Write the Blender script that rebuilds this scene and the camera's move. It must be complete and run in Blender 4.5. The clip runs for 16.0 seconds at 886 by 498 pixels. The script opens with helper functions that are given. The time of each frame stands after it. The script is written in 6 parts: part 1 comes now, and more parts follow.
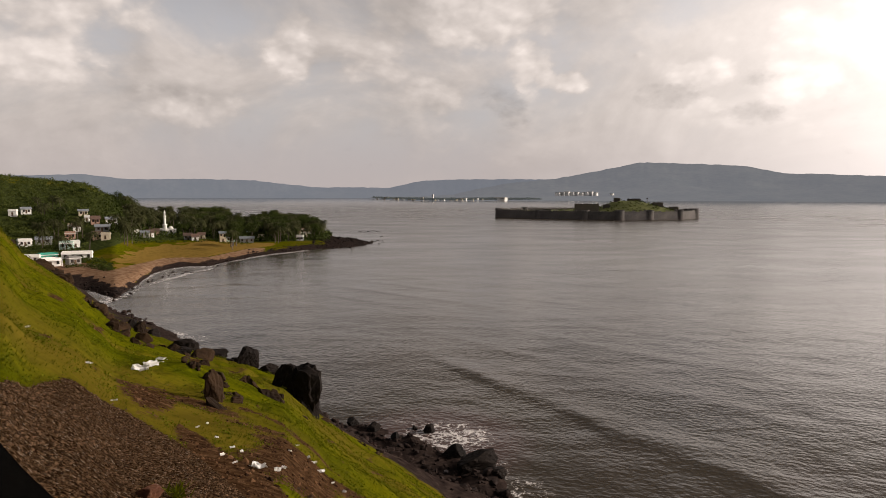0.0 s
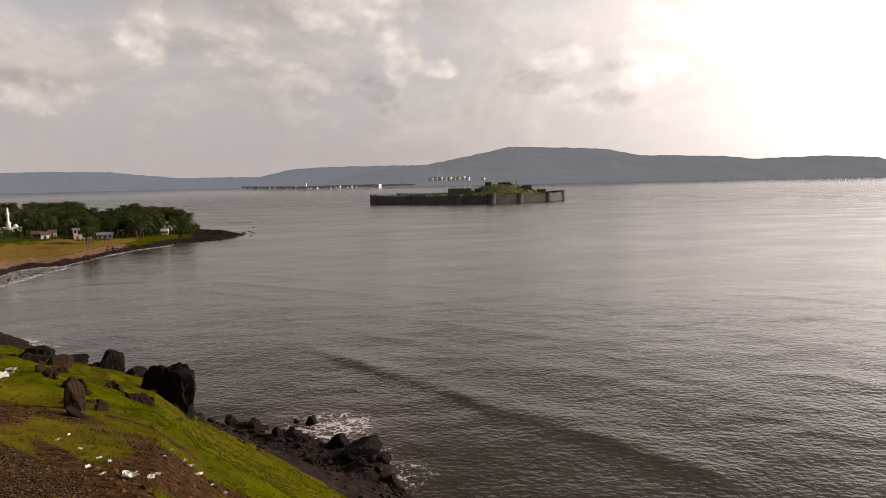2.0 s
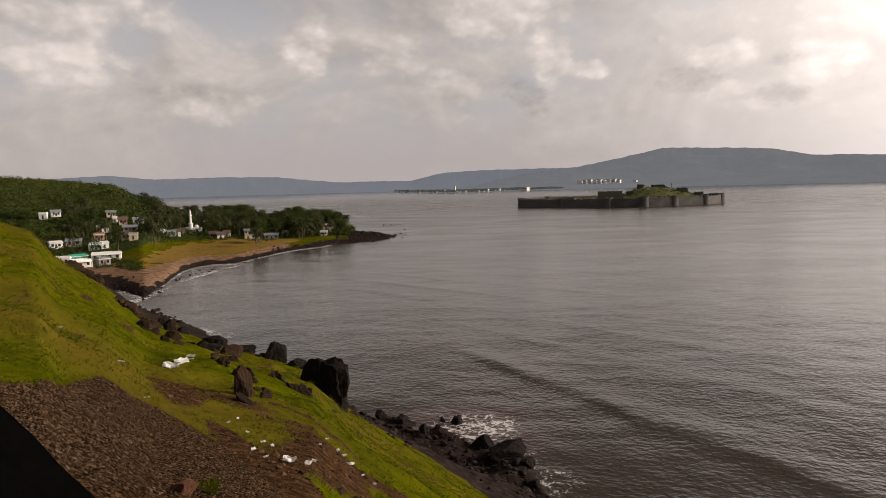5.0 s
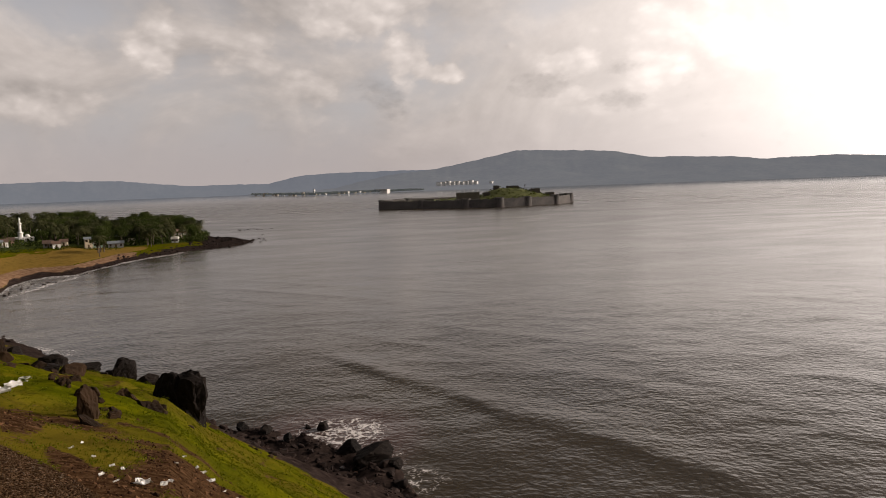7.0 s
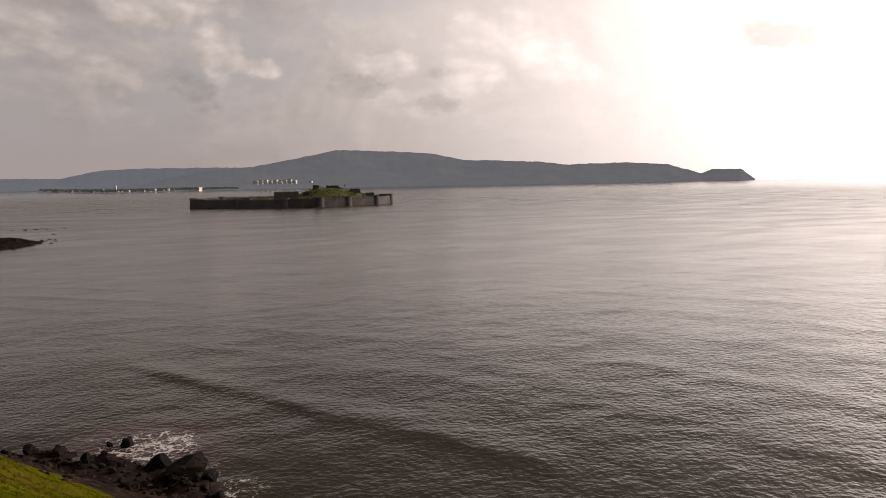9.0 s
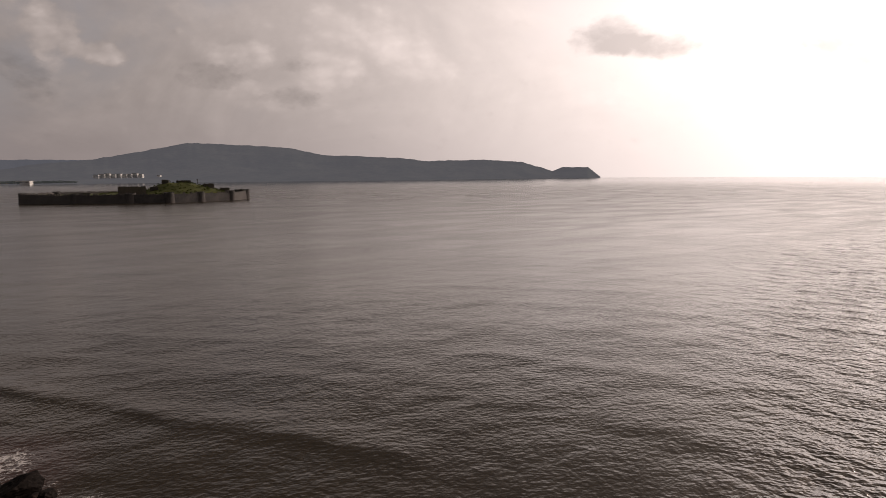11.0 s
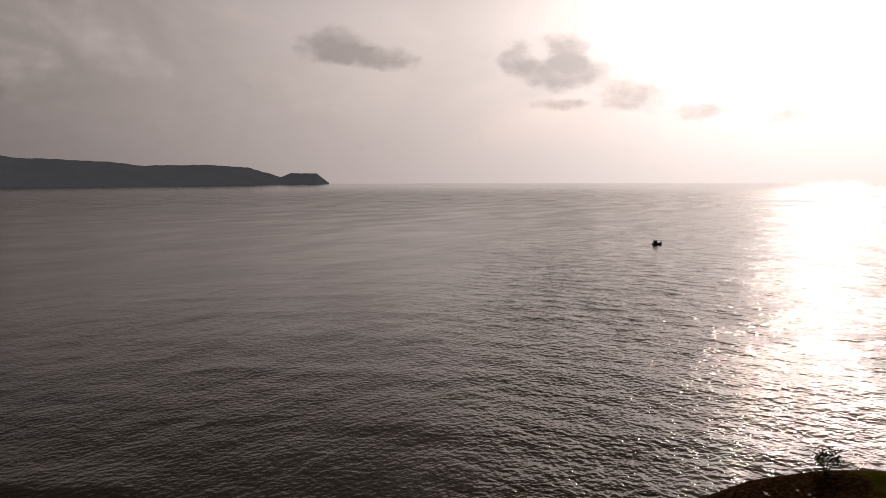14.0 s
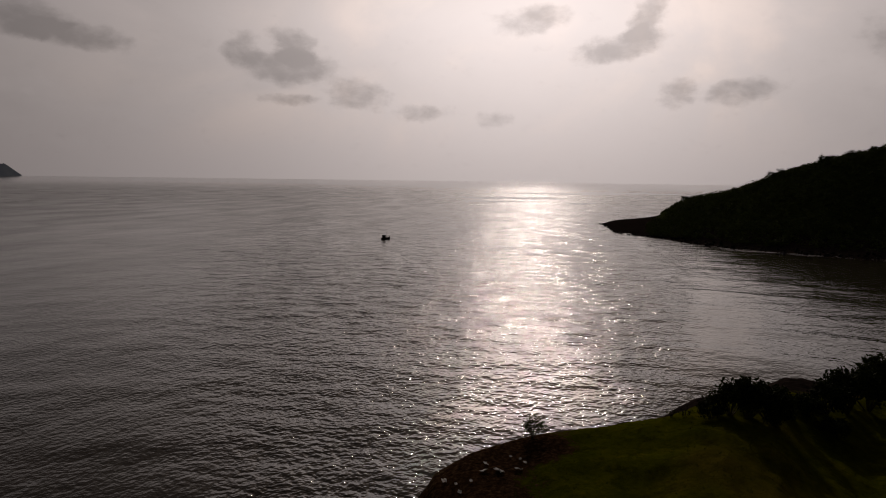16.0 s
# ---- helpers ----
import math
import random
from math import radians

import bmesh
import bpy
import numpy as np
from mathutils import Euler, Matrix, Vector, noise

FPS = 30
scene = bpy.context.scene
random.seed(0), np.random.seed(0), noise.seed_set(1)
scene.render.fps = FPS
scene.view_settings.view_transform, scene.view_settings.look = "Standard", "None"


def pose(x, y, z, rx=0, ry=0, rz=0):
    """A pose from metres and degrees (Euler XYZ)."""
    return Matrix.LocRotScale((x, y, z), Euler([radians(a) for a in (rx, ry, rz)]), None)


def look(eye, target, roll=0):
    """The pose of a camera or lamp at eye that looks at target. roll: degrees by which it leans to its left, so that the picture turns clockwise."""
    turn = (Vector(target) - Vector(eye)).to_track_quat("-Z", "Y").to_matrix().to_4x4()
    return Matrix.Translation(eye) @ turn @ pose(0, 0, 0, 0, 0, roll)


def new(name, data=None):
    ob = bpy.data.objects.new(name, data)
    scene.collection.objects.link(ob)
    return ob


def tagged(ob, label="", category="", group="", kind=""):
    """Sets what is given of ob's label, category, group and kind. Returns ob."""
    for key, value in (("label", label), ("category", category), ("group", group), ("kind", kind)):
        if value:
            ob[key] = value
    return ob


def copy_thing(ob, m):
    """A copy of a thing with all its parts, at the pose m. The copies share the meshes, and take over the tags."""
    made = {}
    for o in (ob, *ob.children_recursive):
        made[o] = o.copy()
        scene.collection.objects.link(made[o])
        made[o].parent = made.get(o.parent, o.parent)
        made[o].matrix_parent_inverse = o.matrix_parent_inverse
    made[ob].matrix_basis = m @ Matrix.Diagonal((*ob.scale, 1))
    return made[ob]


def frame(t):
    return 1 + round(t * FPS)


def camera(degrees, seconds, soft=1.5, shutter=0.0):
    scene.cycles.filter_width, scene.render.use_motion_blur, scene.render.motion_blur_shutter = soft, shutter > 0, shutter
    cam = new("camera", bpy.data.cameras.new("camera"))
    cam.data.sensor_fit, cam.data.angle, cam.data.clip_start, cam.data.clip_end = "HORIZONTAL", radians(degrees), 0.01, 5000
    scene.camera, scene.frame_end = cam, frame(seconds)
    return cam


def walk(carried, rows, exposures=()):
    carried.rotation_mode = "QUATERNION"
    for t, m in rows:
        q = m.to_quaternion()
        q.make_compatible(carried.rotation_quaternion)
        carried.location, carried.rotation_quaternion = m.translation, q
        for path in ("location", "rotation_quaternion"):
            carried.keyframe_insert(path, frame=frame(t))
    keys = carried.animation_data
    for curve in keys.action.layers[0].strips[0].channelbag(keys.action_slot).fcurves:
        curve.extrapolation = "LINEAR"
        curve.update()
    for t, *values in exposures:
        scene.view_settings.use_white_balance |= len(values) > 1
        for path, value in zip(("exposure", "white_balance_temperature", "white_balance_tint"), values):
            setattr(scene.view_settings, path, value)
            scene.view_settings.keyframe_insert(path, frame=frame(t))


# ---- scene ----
# camera: stands on the hillside and turns
cam = camera(64.72, 16.0, soft=0.75)
EYE = (0.01, 0.01, 35.0)
# seconds, yaw, pitch, roll
PATH = [(0.0, -0.06, -4.57, -0.15),
        (0.5, -2.75, -5.03, 0.51),
        (1.0, -5.95, -4.75, 1.16),
        (1.5, -8.67, -5.57, 1.18),
        (2.0, -10.32, -5.75, 1.17),
        (2.5, -8.55, -5.45, 1.58),
        (3.0, -5.37, -5.04, 1.65),
        (3.5, -2.40, -4.96, 1.51),
        (3.7, -1.12, -4.86, 1.43),
        (5.8, -1.60, -5.48, 1.41),
        (6.0, -2.74, -5.44, 1.31),
        (6.5, -5.86, -5.41, 1.49),
        (7.0, -9.66, -5.38, 1.96),
        (7.5, -13.90, -5.29, 1.90),
        (8.0, -17.37, -5.64, 2.14),
        (8.5, -20.12, -5.89, 1.88),
        (9.0, -24.26, -5.72, 0.87),
        (11.5, -37.99, -6.21, 0.39),
        (12.0, -41.03, -6.24, 0.22),
        (12.5, -45.10, -6.74, -0.06),
        (13.0, -48.86, -6.11, -0.69),
        (13.5, -53.41, -6.02, 0.17),
        (14.0, -57.42, -5.76, 0.12),
        (14.5, -63.05, -5.62, 0.12),
        (15.0, -68.70, -5.79, -0.46),
        (15.5, -74.17, -6.09, -0.28),
        (16.0, -79.14, -5.96, -0.81)]
PATH.insert([r[0] for r in PATH].index(5.8), (4.75, 2.0, -5.1, 1.45))
EXPOSURES = [(0.0, 0.1, 7050, 15), (2.0, 0.1, 7050, 15), (3.5, -0.02, 7000, 15), (6.0, -0.02, 7050, 15), (7.5, -0.08, 7050, 16), (9.0, -0.32, 7150, 19), (12.5, -1.3, 7200, 21), (14.5, -2.1, 7100, 21), (16.0, -2.8, 6950, 20)]
walk(cam, [(t, pose(*EYE, 90 + p, r, y)) for t, y, p, r in PATH], EXPOSURES)

# ---------------------------------------------------------------- light
SUN_AZ, SUN_EL = -86.5, 23.0


def direction(az, el):
    a, e = radians(az), radians(el)
    return Vector((-math.sin(a) * math.cos(e), math.cos(a) * math.cos(e), math.sin(e)))


class Graph:
    """Short hand for node trees."""

    def __init__(self, tree):
        self.tree = tree
        tree.nodes.clear()

    def node(self, kind, ins=None):
        n = self.tree.nodes.new(kind)
        for key, value in (ins or {}).items():
            self.put(n.inputs[key], value)
        return n

    def put(self, socket, value):
        if isinstance(value, bpy.types.NodeSocket):
            self.tree.links.new(value, socket)
        elif isinstance(value, bpy.types.Node):
            self.tree.links.new(value.outputs[0], socket)
        else:
            socket.default_value = value

    def math(self, op, a, b=0.0, c=0.0, clamp=False):
        n = self.node("ShaderNodeMath", {0: a, 1: b, 2: c})
        n.operation, n.use_clamp = op, clamp
        return n.outputs[0]

    def vmath(self, op, a, b=(0, 0, 0)):
        n = self.node("ShaderNodeVectorMath", {0: a, 1: b})
        n.operation = op
        return n.outputs["Value"] if op in ("DOT_PRODUCT", "LENGTH") else n.outputs[0]

    def mix(self, fac, a, b, mode="MIX"):
        n = self.node("ShaderNodeMix")
        n.data_type, n.blend_type = "RGBA", mode
        self.put(n.inputs[0], fac)
        for socket, value in ((n.inputs[6], a), (n.inputs[7], b)):
            self.put(socket, (*value, 1) if isinstance(value, tuple) and len(value) == 3 else value)
        return n.outputs[2]

    def noise(self, vec, scale, detail=4.0, rough=0.55, warp=0.0):
        n = self.node("ShaderNodeTexNoise", {"Scale": scale, "Detail": detail, "Roughness": rough, "Distortion": warp})
        self.put(n.inputs["Vector"], vec)
        return n.outputs[0]

    def step(self, x, lo, hi, a=0.0, b=1.0):
        n = self.node("ShaderNodeMapRange", {0: x, 1: lo, 2: hi, 3: a, 4: b})
        n.interpolation_type = "SMOOTHSTEP"
        return n.outputs[0]

    def ramp(self, x, stops):
        n = self.node("ShaderNodeValToRGB", {0: x})
        r = n.color_ramp
        while len(r.elements) < len(stops):
            r.elements.new(0.5)
        for e, (at, col) in zip(r.elements, stops):
            e.position, e.color = at, (*col, 1)
        return n.outputs[0]


world = bpy.data.worlds.new("cloudy_sky")
world.use_nodes = True
scene.world = world
g = Graph(world.node_tree)
way = g.node("ShaderNodeTexCoord").outputs["Generated"]
xyz = g.node("ShaderNodeSeparateXYZ", {0: way})
az = g.math("MULTIPLY", g.math("ARCTAN2", g.math("MULTIPLY", xyz.outputs[0], -1.0), xyz.outputs[1]), 57.2958)
el = g.math("MULTIPLY", g.math("ARCSINE", xyz.outputs[2]), 57.2958)
flat = g.node("ShaderNodeCombineXYZ", {0: az, 1: g.math("MULTIPLY", el, 1.5), 2: 0.0}).outputs[0]
wobble = g.node("ShaderNodeTexNoise", {"Vector": flat, "Scale": 0.30, "Detail": 5.0, "Roughness": 0.6}).outputs["Color"]
shift = g.vmath("MULTIPLY", g.vmath("SUBTRACT", wobble, (0.5, 0.5, 0.5)), (3.0, 2.4, 0.0))
waved = g.vmath("ADD", flat, shift)
wxyz = g.node("ShaderNodeSeparateXYZ", {0: waved})


def puff(at, high, wide, tall, amount, total, lean=0.0):
    """One cloud round the azimuth and height given, added to a running sum that fine noise frays later."""
    dx = g.math("SUBTRACT", wxyz.outputs[0], at)
    dy = g.math("SUBTRACT", wxyz.outputs[1], high * 1.5)
    dx2 = g.math("MULTIPLY", g.math("MULTIPLY_ADD", dy, lean, dx), 1.0 / wide)
    dy2 = g.math("MULTIPLY", dy, 1.0 / (tall * 1.5))
    d = g.math("ADD", g.math("MULTIPLY", dx2, dx2), g.math("MULTIPLY", dy2, dy2))
    return g.math("ADD", total, g.step(d, 2.2, 0.0, 0.0, amount))


fray = g.math("SUBTRACT", g.noise(flat, 0.42, 6.0, 0.6, 0.5), 0.5)
# light heaps of cloud over the bay, dark ones near the sun
heap = 0.0
for item in [(30, 10.5, 4.5, 3.0, 0.9), (12, 11.2, 1.9, 2.4, 0.8), (-3.5, 14.2, 5.5, 2.4, 1.0), (-7.0, 9.6, 1.6, 1.9, 0.9), (-9.9, 8.8, 1.9, 0.8, 1.0), (5.5, 10.5, 2.4, 2.2, 0.5), (1.0, 7.6, 2.2, 1.4, 0.5),
             (-20.0, 9.0, 2.2, 1.0, 0.8), (-26, 8.0, 2.6, 1.3, 0.8), (-29, 11.2, 4.6, 2.2, 0.6), (-33, 9, 4, 2.4, 0.5), (-22, 6.0, 4.5, 1.0, 0.5), (20, 6.5, 4, 1.2, 0.6), (24, 13.5, 4, 1.5, 0.5)]:
    heap = puff(*item, heap)
shade = 0.0
for at, high, wide, tall, amount, lean in [(-5.2, 7.0, 1.7, 1.7, 0.6, -0.4), (-48.6, 10.3, 2.4, 1.3, 1.0, 0.0), (-52.0, 9.5, 3.2, 0.9, 1.0, 0.0), (-63.3, 9.3, 1.3, 1.3, 0.85, 0.0), (-67.0, 8.2, 3.2, 1.1, 1.05, 0.1), (-67.0, 9.9, 1.5, 1.2, 0.95, -0.2), (-72.2, 6.3, 2.0, 1.2, 0.85, -0.3),
                                           (-67.0, 5.9, 2.2, 0.5, 0.8, 0.0), (-77.2, 5.0, 1.9, 0.6, 0.7, 0.0), (-86.0, 12.2, 2.6, 1.0, 0.95, 0.6), (-92.8, 10.0, 2.6, 1.2, 1.1, 0.8), (-94.9, 12.2, 1.3, 1.4, 1.0, 0.3),
                                           (-97.2, 6.6, 1.2, 1.0, 0.8, 0.0), (-101.7, 6.6, 2.4, 1.0, 0.9, 0.0), (-17.8, 7.6, 2.4, 1.0, 0.62, 0.0), (-23.4, 5.9, 2.2, 0.8, 0.62, 0.0), (-24.0, 8.6, 1.8, 0.6, 0.6, 0.0), (-116, 10, 6, 2, 0.8, 0.0), (-83, 4.6, 1.2, 0.7, 0.62, 0.0)]:
    shade = puff(at, high, wide, tall, amount, shade, lean)
def billow(vec, scale, detail=2.0):
    """Rounded heads of cloud heaped on one another: about 0 in the folds, 0.5 on the heads."""
    n = g.node("ShaderNodeTexVoronoi")
    n.voronoi_dimensions, n.feature, n.normalize = "2D", "SMOOTH_F1", True
    for key, value in (("Vector", vec), ("Scale", scale), ("Detail", detail), ("Roughness", 0.42), ("Lacunarity", 2.3), ("Smoothness", 0.6)):
        g.put(n.inputs[key], value)
    return g.math("SUBTRACT", 0.62, n.outputs["Distance"])


ruffled = g.vmath("ADD", flat, g.vmath("MULTIPLY", shift, (0.5, 0.5, 0.0)))
toward_sun = g.vmath("ADD", ruffled, (-0.55, 0.6, 0.0))
heads, heads_lit = billow(ruffled, 0.30), billow(toward_sun, 0.30)
tufts = billow(ruffled, 0.75, 2.0)
shade = g.step(g.math("MULTIPLY_ADD", g.math("SUBTRACT", tufts, 0.35), 0.8, g.math("MULTIPLY_ADD", fray, 0.9, shade)), 0.05, 1.25)
bulk = g.math("MULTIPLY_ADD", g.math("SUBTRACT", heads, 0.33), 1.5, g.math("MULTIPLY_ADD", fray, 0.5, heap))
heap = g.step(bulk, 0.10, 1.30)

body = g.noise(flat, 0.055, 7.0, 0.55, 0.4)
lit_from = g.noise(g.vmath("ADD", flat, (-1.1, 1.5, 0.0)), 0.055, 7.0, 0.55, 0.4)
relief = g.math("ADD", g.math("MULTIPLY", g.math("SUBTRACT", body, lit_from), 1.9), g.math("MULTIPLY", g.math("SUBTRACT", heads, heads_lit), g.math("MULTIPLY_ADD", heap, 0.75, 0.16)))
cover = g.step(g.math("MULTIPLY_ADD", heap, 0.20, body), 0.36, 0.56)
facing = g.vmath("DOT_PRODUCT", way, tuple(direction(SUN_AZ, SUN_EL)))
facing = g.math("MAXIMUM", facing, 0.0)
glow = g.math("ADD", g.math("MULTIPLY", g.math("POWER", facing, 2.9), 1.95), g.math("MULTIPLY", g.math("POWER", facing, 20.0), 3.6))
clear = g.node("ShaderNodeTexSky")
clear.sky_type, clear.sun_disc = "NISHITA", False
clear.sun_elevation, clear.sun_rotation = radians(SUN_EL), radians(-SUN_AZ)
clear.air_density, clear.dust_density = 1.3, 4.0
blue = g.mix(1.0, clear.outputs[0], (0.085, 0.075, 0.072), "MULTIPLY")
cloud_level = g.math("ADD", g.math("MULTIPLY_ADD", heap, 0.17, 0.358), g.math("MULTIPLY", relief, 0.40))
cloud = g.mix(1.0, g.node("ShaderNodeCombineColor", {0: cloud_level, 1: cloud_level, 2: cloud_level}).outputs[0], (1.0, 0.955, 0.93), "MULTIPLY")
sky = g.mix(cover, g.mix(0.75, blue, (0.37, 0.385, 0.42)), cloud)
haze = g.step(el, 7.0, 0.0, 0.0, 0.85)
sky = g.mix(haze, sky, (0.325, 0.305, 0.308))
sun_light = g.mix(1.0, g.node("ShaderNodeCombineColor", {0: glow, 1: glow, 2: glow}).outputs[0], (1.0, 0.965, 0.94), "MULTIPLY")
sky = g.mix(1.0, sky, sun_light, "ADD")
dim = g.math("SUBTRACT", 1.0, g.math("MULTIPLY", shade, 0.37))
sky = g.mix(1.0, sky, g.node("ShaderNodeCombineColor", {0: dim, 1: dim, 2: dim}).outputs[0], "MULTIPLY")
thin = g.step(el, 11.0, 25.0)
sky = g.mix(g.math("MULTIPLY", thin, 0.85), sky, g.mix(1.0, clear.outputs[0], (0.018, 0.0168, 0.0155), "MULTIPLY"))
back = g.node("ShaderNodeBackground", {"Color": sky, "Strength": 1.35})
g.node("ShaderNodeOutputWorld", {0: back})

sun = new("sun", bpy.data.lights.new("sun", "SUN"))
sun.data.energy, sun.data.angle, sun.data.color = 3.1, radians(1.5), (1.0, 0.93, 0.84)
sun.matrix_world = look(direction(SUN_AZ, SUN_EL) * 300, (0, 0, 0))

# ---------------------------------------------------------------- lie of the land, in azimuth (degrees, left is plus) and distance from the lookout
def table(text):
    rows = [[float(v) for v in row.split()] for row in text.strip().split("\n")]
    return np.array(sorted(rows)).T


# azimuth, distance of the brink, its height seen from the eye (degrees), distance of the shore
SLOPE = table("""
-180 120 12 3000
-150 110 8 3000
-130 90 1 1500
-120 70 -10 220
-115 58 -13.3 130
-112 52 -14.9 118
-110 47 -15.6 119
-107.8 43 -16.2 122
-106 40 -16.4 122
-102 37 -17 105
-99.7 36 -17.7 98
-97.7 35 -18.6 92
-92.4 34 -19.6 84
-86.9 33 -20.6 78
-82 31 -22.1 72
-78.8 30 -23.7 68
-77.4 29 -25.8 66
-75 28 -29 64
-65 26 -31 60
-45 25 -33 58
-20 28 -32 60
-10 34 -29.5 68
-5 40 -27 74
-0.4 48 -24.3 80
3.9 54 -21.8 88
6.2 58 -20.4 93
9.5 62 -18.2 100
13 72 -14.8 108
15.7 85 -13.6 118
19.5 105 -12.2 150
21.6 118 -11.4 178
25.4 140 -9.6 222
28 170 -6.8 262
31 205 -4.4 300
32.3 220 -2.5 330
36 230 -1.0 420
45 220 2.0 1500
70 160 7 3000
180 120 12 3000
""")
# azimuth, near shore, far shore, height of the land behind
VILLAGE = table("""
5.4 515 490 0
6.4 472 500 0
7.4 455 530 0.4
8.6 449 545 1.2
10.2 444 610 5
11 436 680 10
13.3 418 740 15
15.5 392 770 10.5
18.5 334 800 9
21.8 312 820 10
23.7 276 850 14
25.2 250 880 27
27 278 900 38
29.5 285 950 40
32 285 980 43
40 280 1100 52
60 280 1200 55
""")
HEADLAND = table("""
-135 280 1200 70
-120 330 1100 62
-111.7 376 1000 53
-107.8 379 900 44
-104.3 382 850 33
-101.7 388 800 22
-98.2 415 740 15
-97.3 425 720 11
-95.3 446 660 3.2
-93 468 610 1.0
-92.2 535 565 0.4
-91.4 560 540 0
""")


def ease(x):
    x = np.clip(x, 0.0, 1.0)
    return x * x * (3 - 2 * x)


def fbm(x, y, octaves=4):
    """Cheap rolling noise out of sines, about -1 to 1."""
    total, amp, k = 0.0, 0.5, 1.0
    for i in range(octaves):
        a = 1.3 + 2.4 * i
        u, v = x * math.cos(a) - y * math.sin(a), x * math.sin(a) + y * math.cos(a)
        total = total + amp * np.sin(u * k + 1.7 * np.sin(v * k * 0.83 + i) + 3.1 * i) * np.cos(v * k * 0.91 + 1.3 * np.sin(u * k * 0.77 + 2.0 * i))
        amp, k = amp * 0.52, k * 2.13
    return total * 1.35


def land(az, r):
    """Height of the ground above the sea."""
    az, r = np.asarray(az, float), np.asarray(r, float)
    x, y = -np.sin(np.radians(az)) * r, np.cos(np.radians(az)) * r
    rb, eb, rs = (np.interp(az, SLOPE[0], row) for row in SLOPE[1:])
    zb = 35.0 + rb * np.tan(np.radians(eb))
    u = np.clip(r / rb, 0, 1)
    shelf_side = ease((-58 - az) / 14) * ease((az + 140) / 16)
    inner = 33.35 + (zb - 33.35) * (u + (1 - (1 - u) ** 3 - u) * shelf_side)
    near = ease((r - 5) / 25)
    inner = inner + near * (0.45 * fbm(x * 0.16, y * 0.16, 4) + 0.25 * fbm(x * 0.5 + 9, y * 0.5, 3)) * np.clip((rb - r) / rb * 4, 0.15, 1)
    ledge = inner * 1.15 + 0.8 * fbm(x * 0.09, y * 0.09, 2)
    inner = inner + near * (0.13 * np.abs(np.sin(ledge * 2.6)) * (0.5 + fbm(x * 0.2 + 3, y * 0.2, 2)) + 0.12 * fbm(x * 1.1, y * 1.1, 3))
    s = np.clip((r - rb) / (rs - rb), 0, 1)
    outer = zb * (1 - s) ** 0.8 + 1.2 * fbm(x * 0.13, y * 0.13, 5) * np.sin(np.pi * s)
    outer = np.where(r > rs, np.maximum(-0.10 * (r - rs), -5.0), outer)
    z = np.where(r < rb, inner, outer)
    reef = np.interp(az, [-7.5, -5, -2, 2, 6, 10.5, 12], [70, 83, 88, 97, 103, 107, 104])
    shelf = 0.35 + 0.9 * fbm(x * 0.33, y * 0.33, 4) - np.clip((r - reef) / 3.5, -0.25, 4)
    z = np.where((az > -7.5) & (az < 12) & (r > rb) & (r < 125), np.maximum(z, shelf), z)
    for tab, gain in ((VILLAGE, 260.0), (HEADLAND, 150.0)):
        r0, r1, high = (np.interp(az, tab[0], row) for row in tab[1:])
        cove = np.interp(az, [15.5, 17, 18.5, 20, 21.5, 22.7, 23.8, 25.2, 27], [0, 8, 16, 28, 29, 25, 12, 3, 0]) if gain > 200 else 0.0
        inside = np.minimum(r - r0 - cove, r1 - r) + 5.0 * fbm(x * 0.03, y * 0.03, 4)
        shore = np.where(inside > 0, 3.6 * (1 - np.exp(-np.maximum(inside, 0) / 22.0)), np.maximum(inside * 0.12, -5.0))
        start = 60.0 if gain > 200 else 6.0
        back = np.minimum(ease((r - r0 - start) / gain), ease((r1 - r) / 200.0))
        lump = high * back + np.minimum(back, 0.6) * 1.6 * fbm(x * 0.05, y * 0.05, 4) * np.clip(high / 10, 0, 1)
        shore = np.where(inside > 0, shore * np.interp(az, [-97.5, -95, -60], [1.0, 0.35, 1.0]), shore)
        here = np.where((az < tab[0][0]) | (az > tab[0][-1]), -5.0, shore + np.where(inside > 0, lump, 0))
        z = np.maximum(z, here)
    return z


def spot(az, r, lift=0.0):
    """The place on the ground at an azimuth and distance."""
    a = radians(az)
    return Vector((-math.sin(a) * r, math.cos(a) * r, float(land(az, r)) + lift))


# ---------------------------------------------------------------- materials
def material(name):
    m = bpy.data.materials.new(name)
    m.use_nodes = True
    return m, Graph(m.node_tree)


def surface(g, color, rough=0.8, bump=None, strength=0.5, distance=0.05, **extra):
    ins = {"Base Color": color, "Roughness": rough}
    if "metal" in extra:
        ins["Metallic"] = extra["metal"]
    if "gloss" in extra:
        ins["Specular IOR Level"] = extra["gloss"]
    if bump is not None:
        ins["Normal"] = g.node("ShaderNodeBump", {"Height": bump, "Strength": strength, "Distance": distance})
    b = g.node("ShaderNodeBsdfPrincipled", ins)
    g.node("ShaderNodeOutputMaterial", {0: b})
    return b


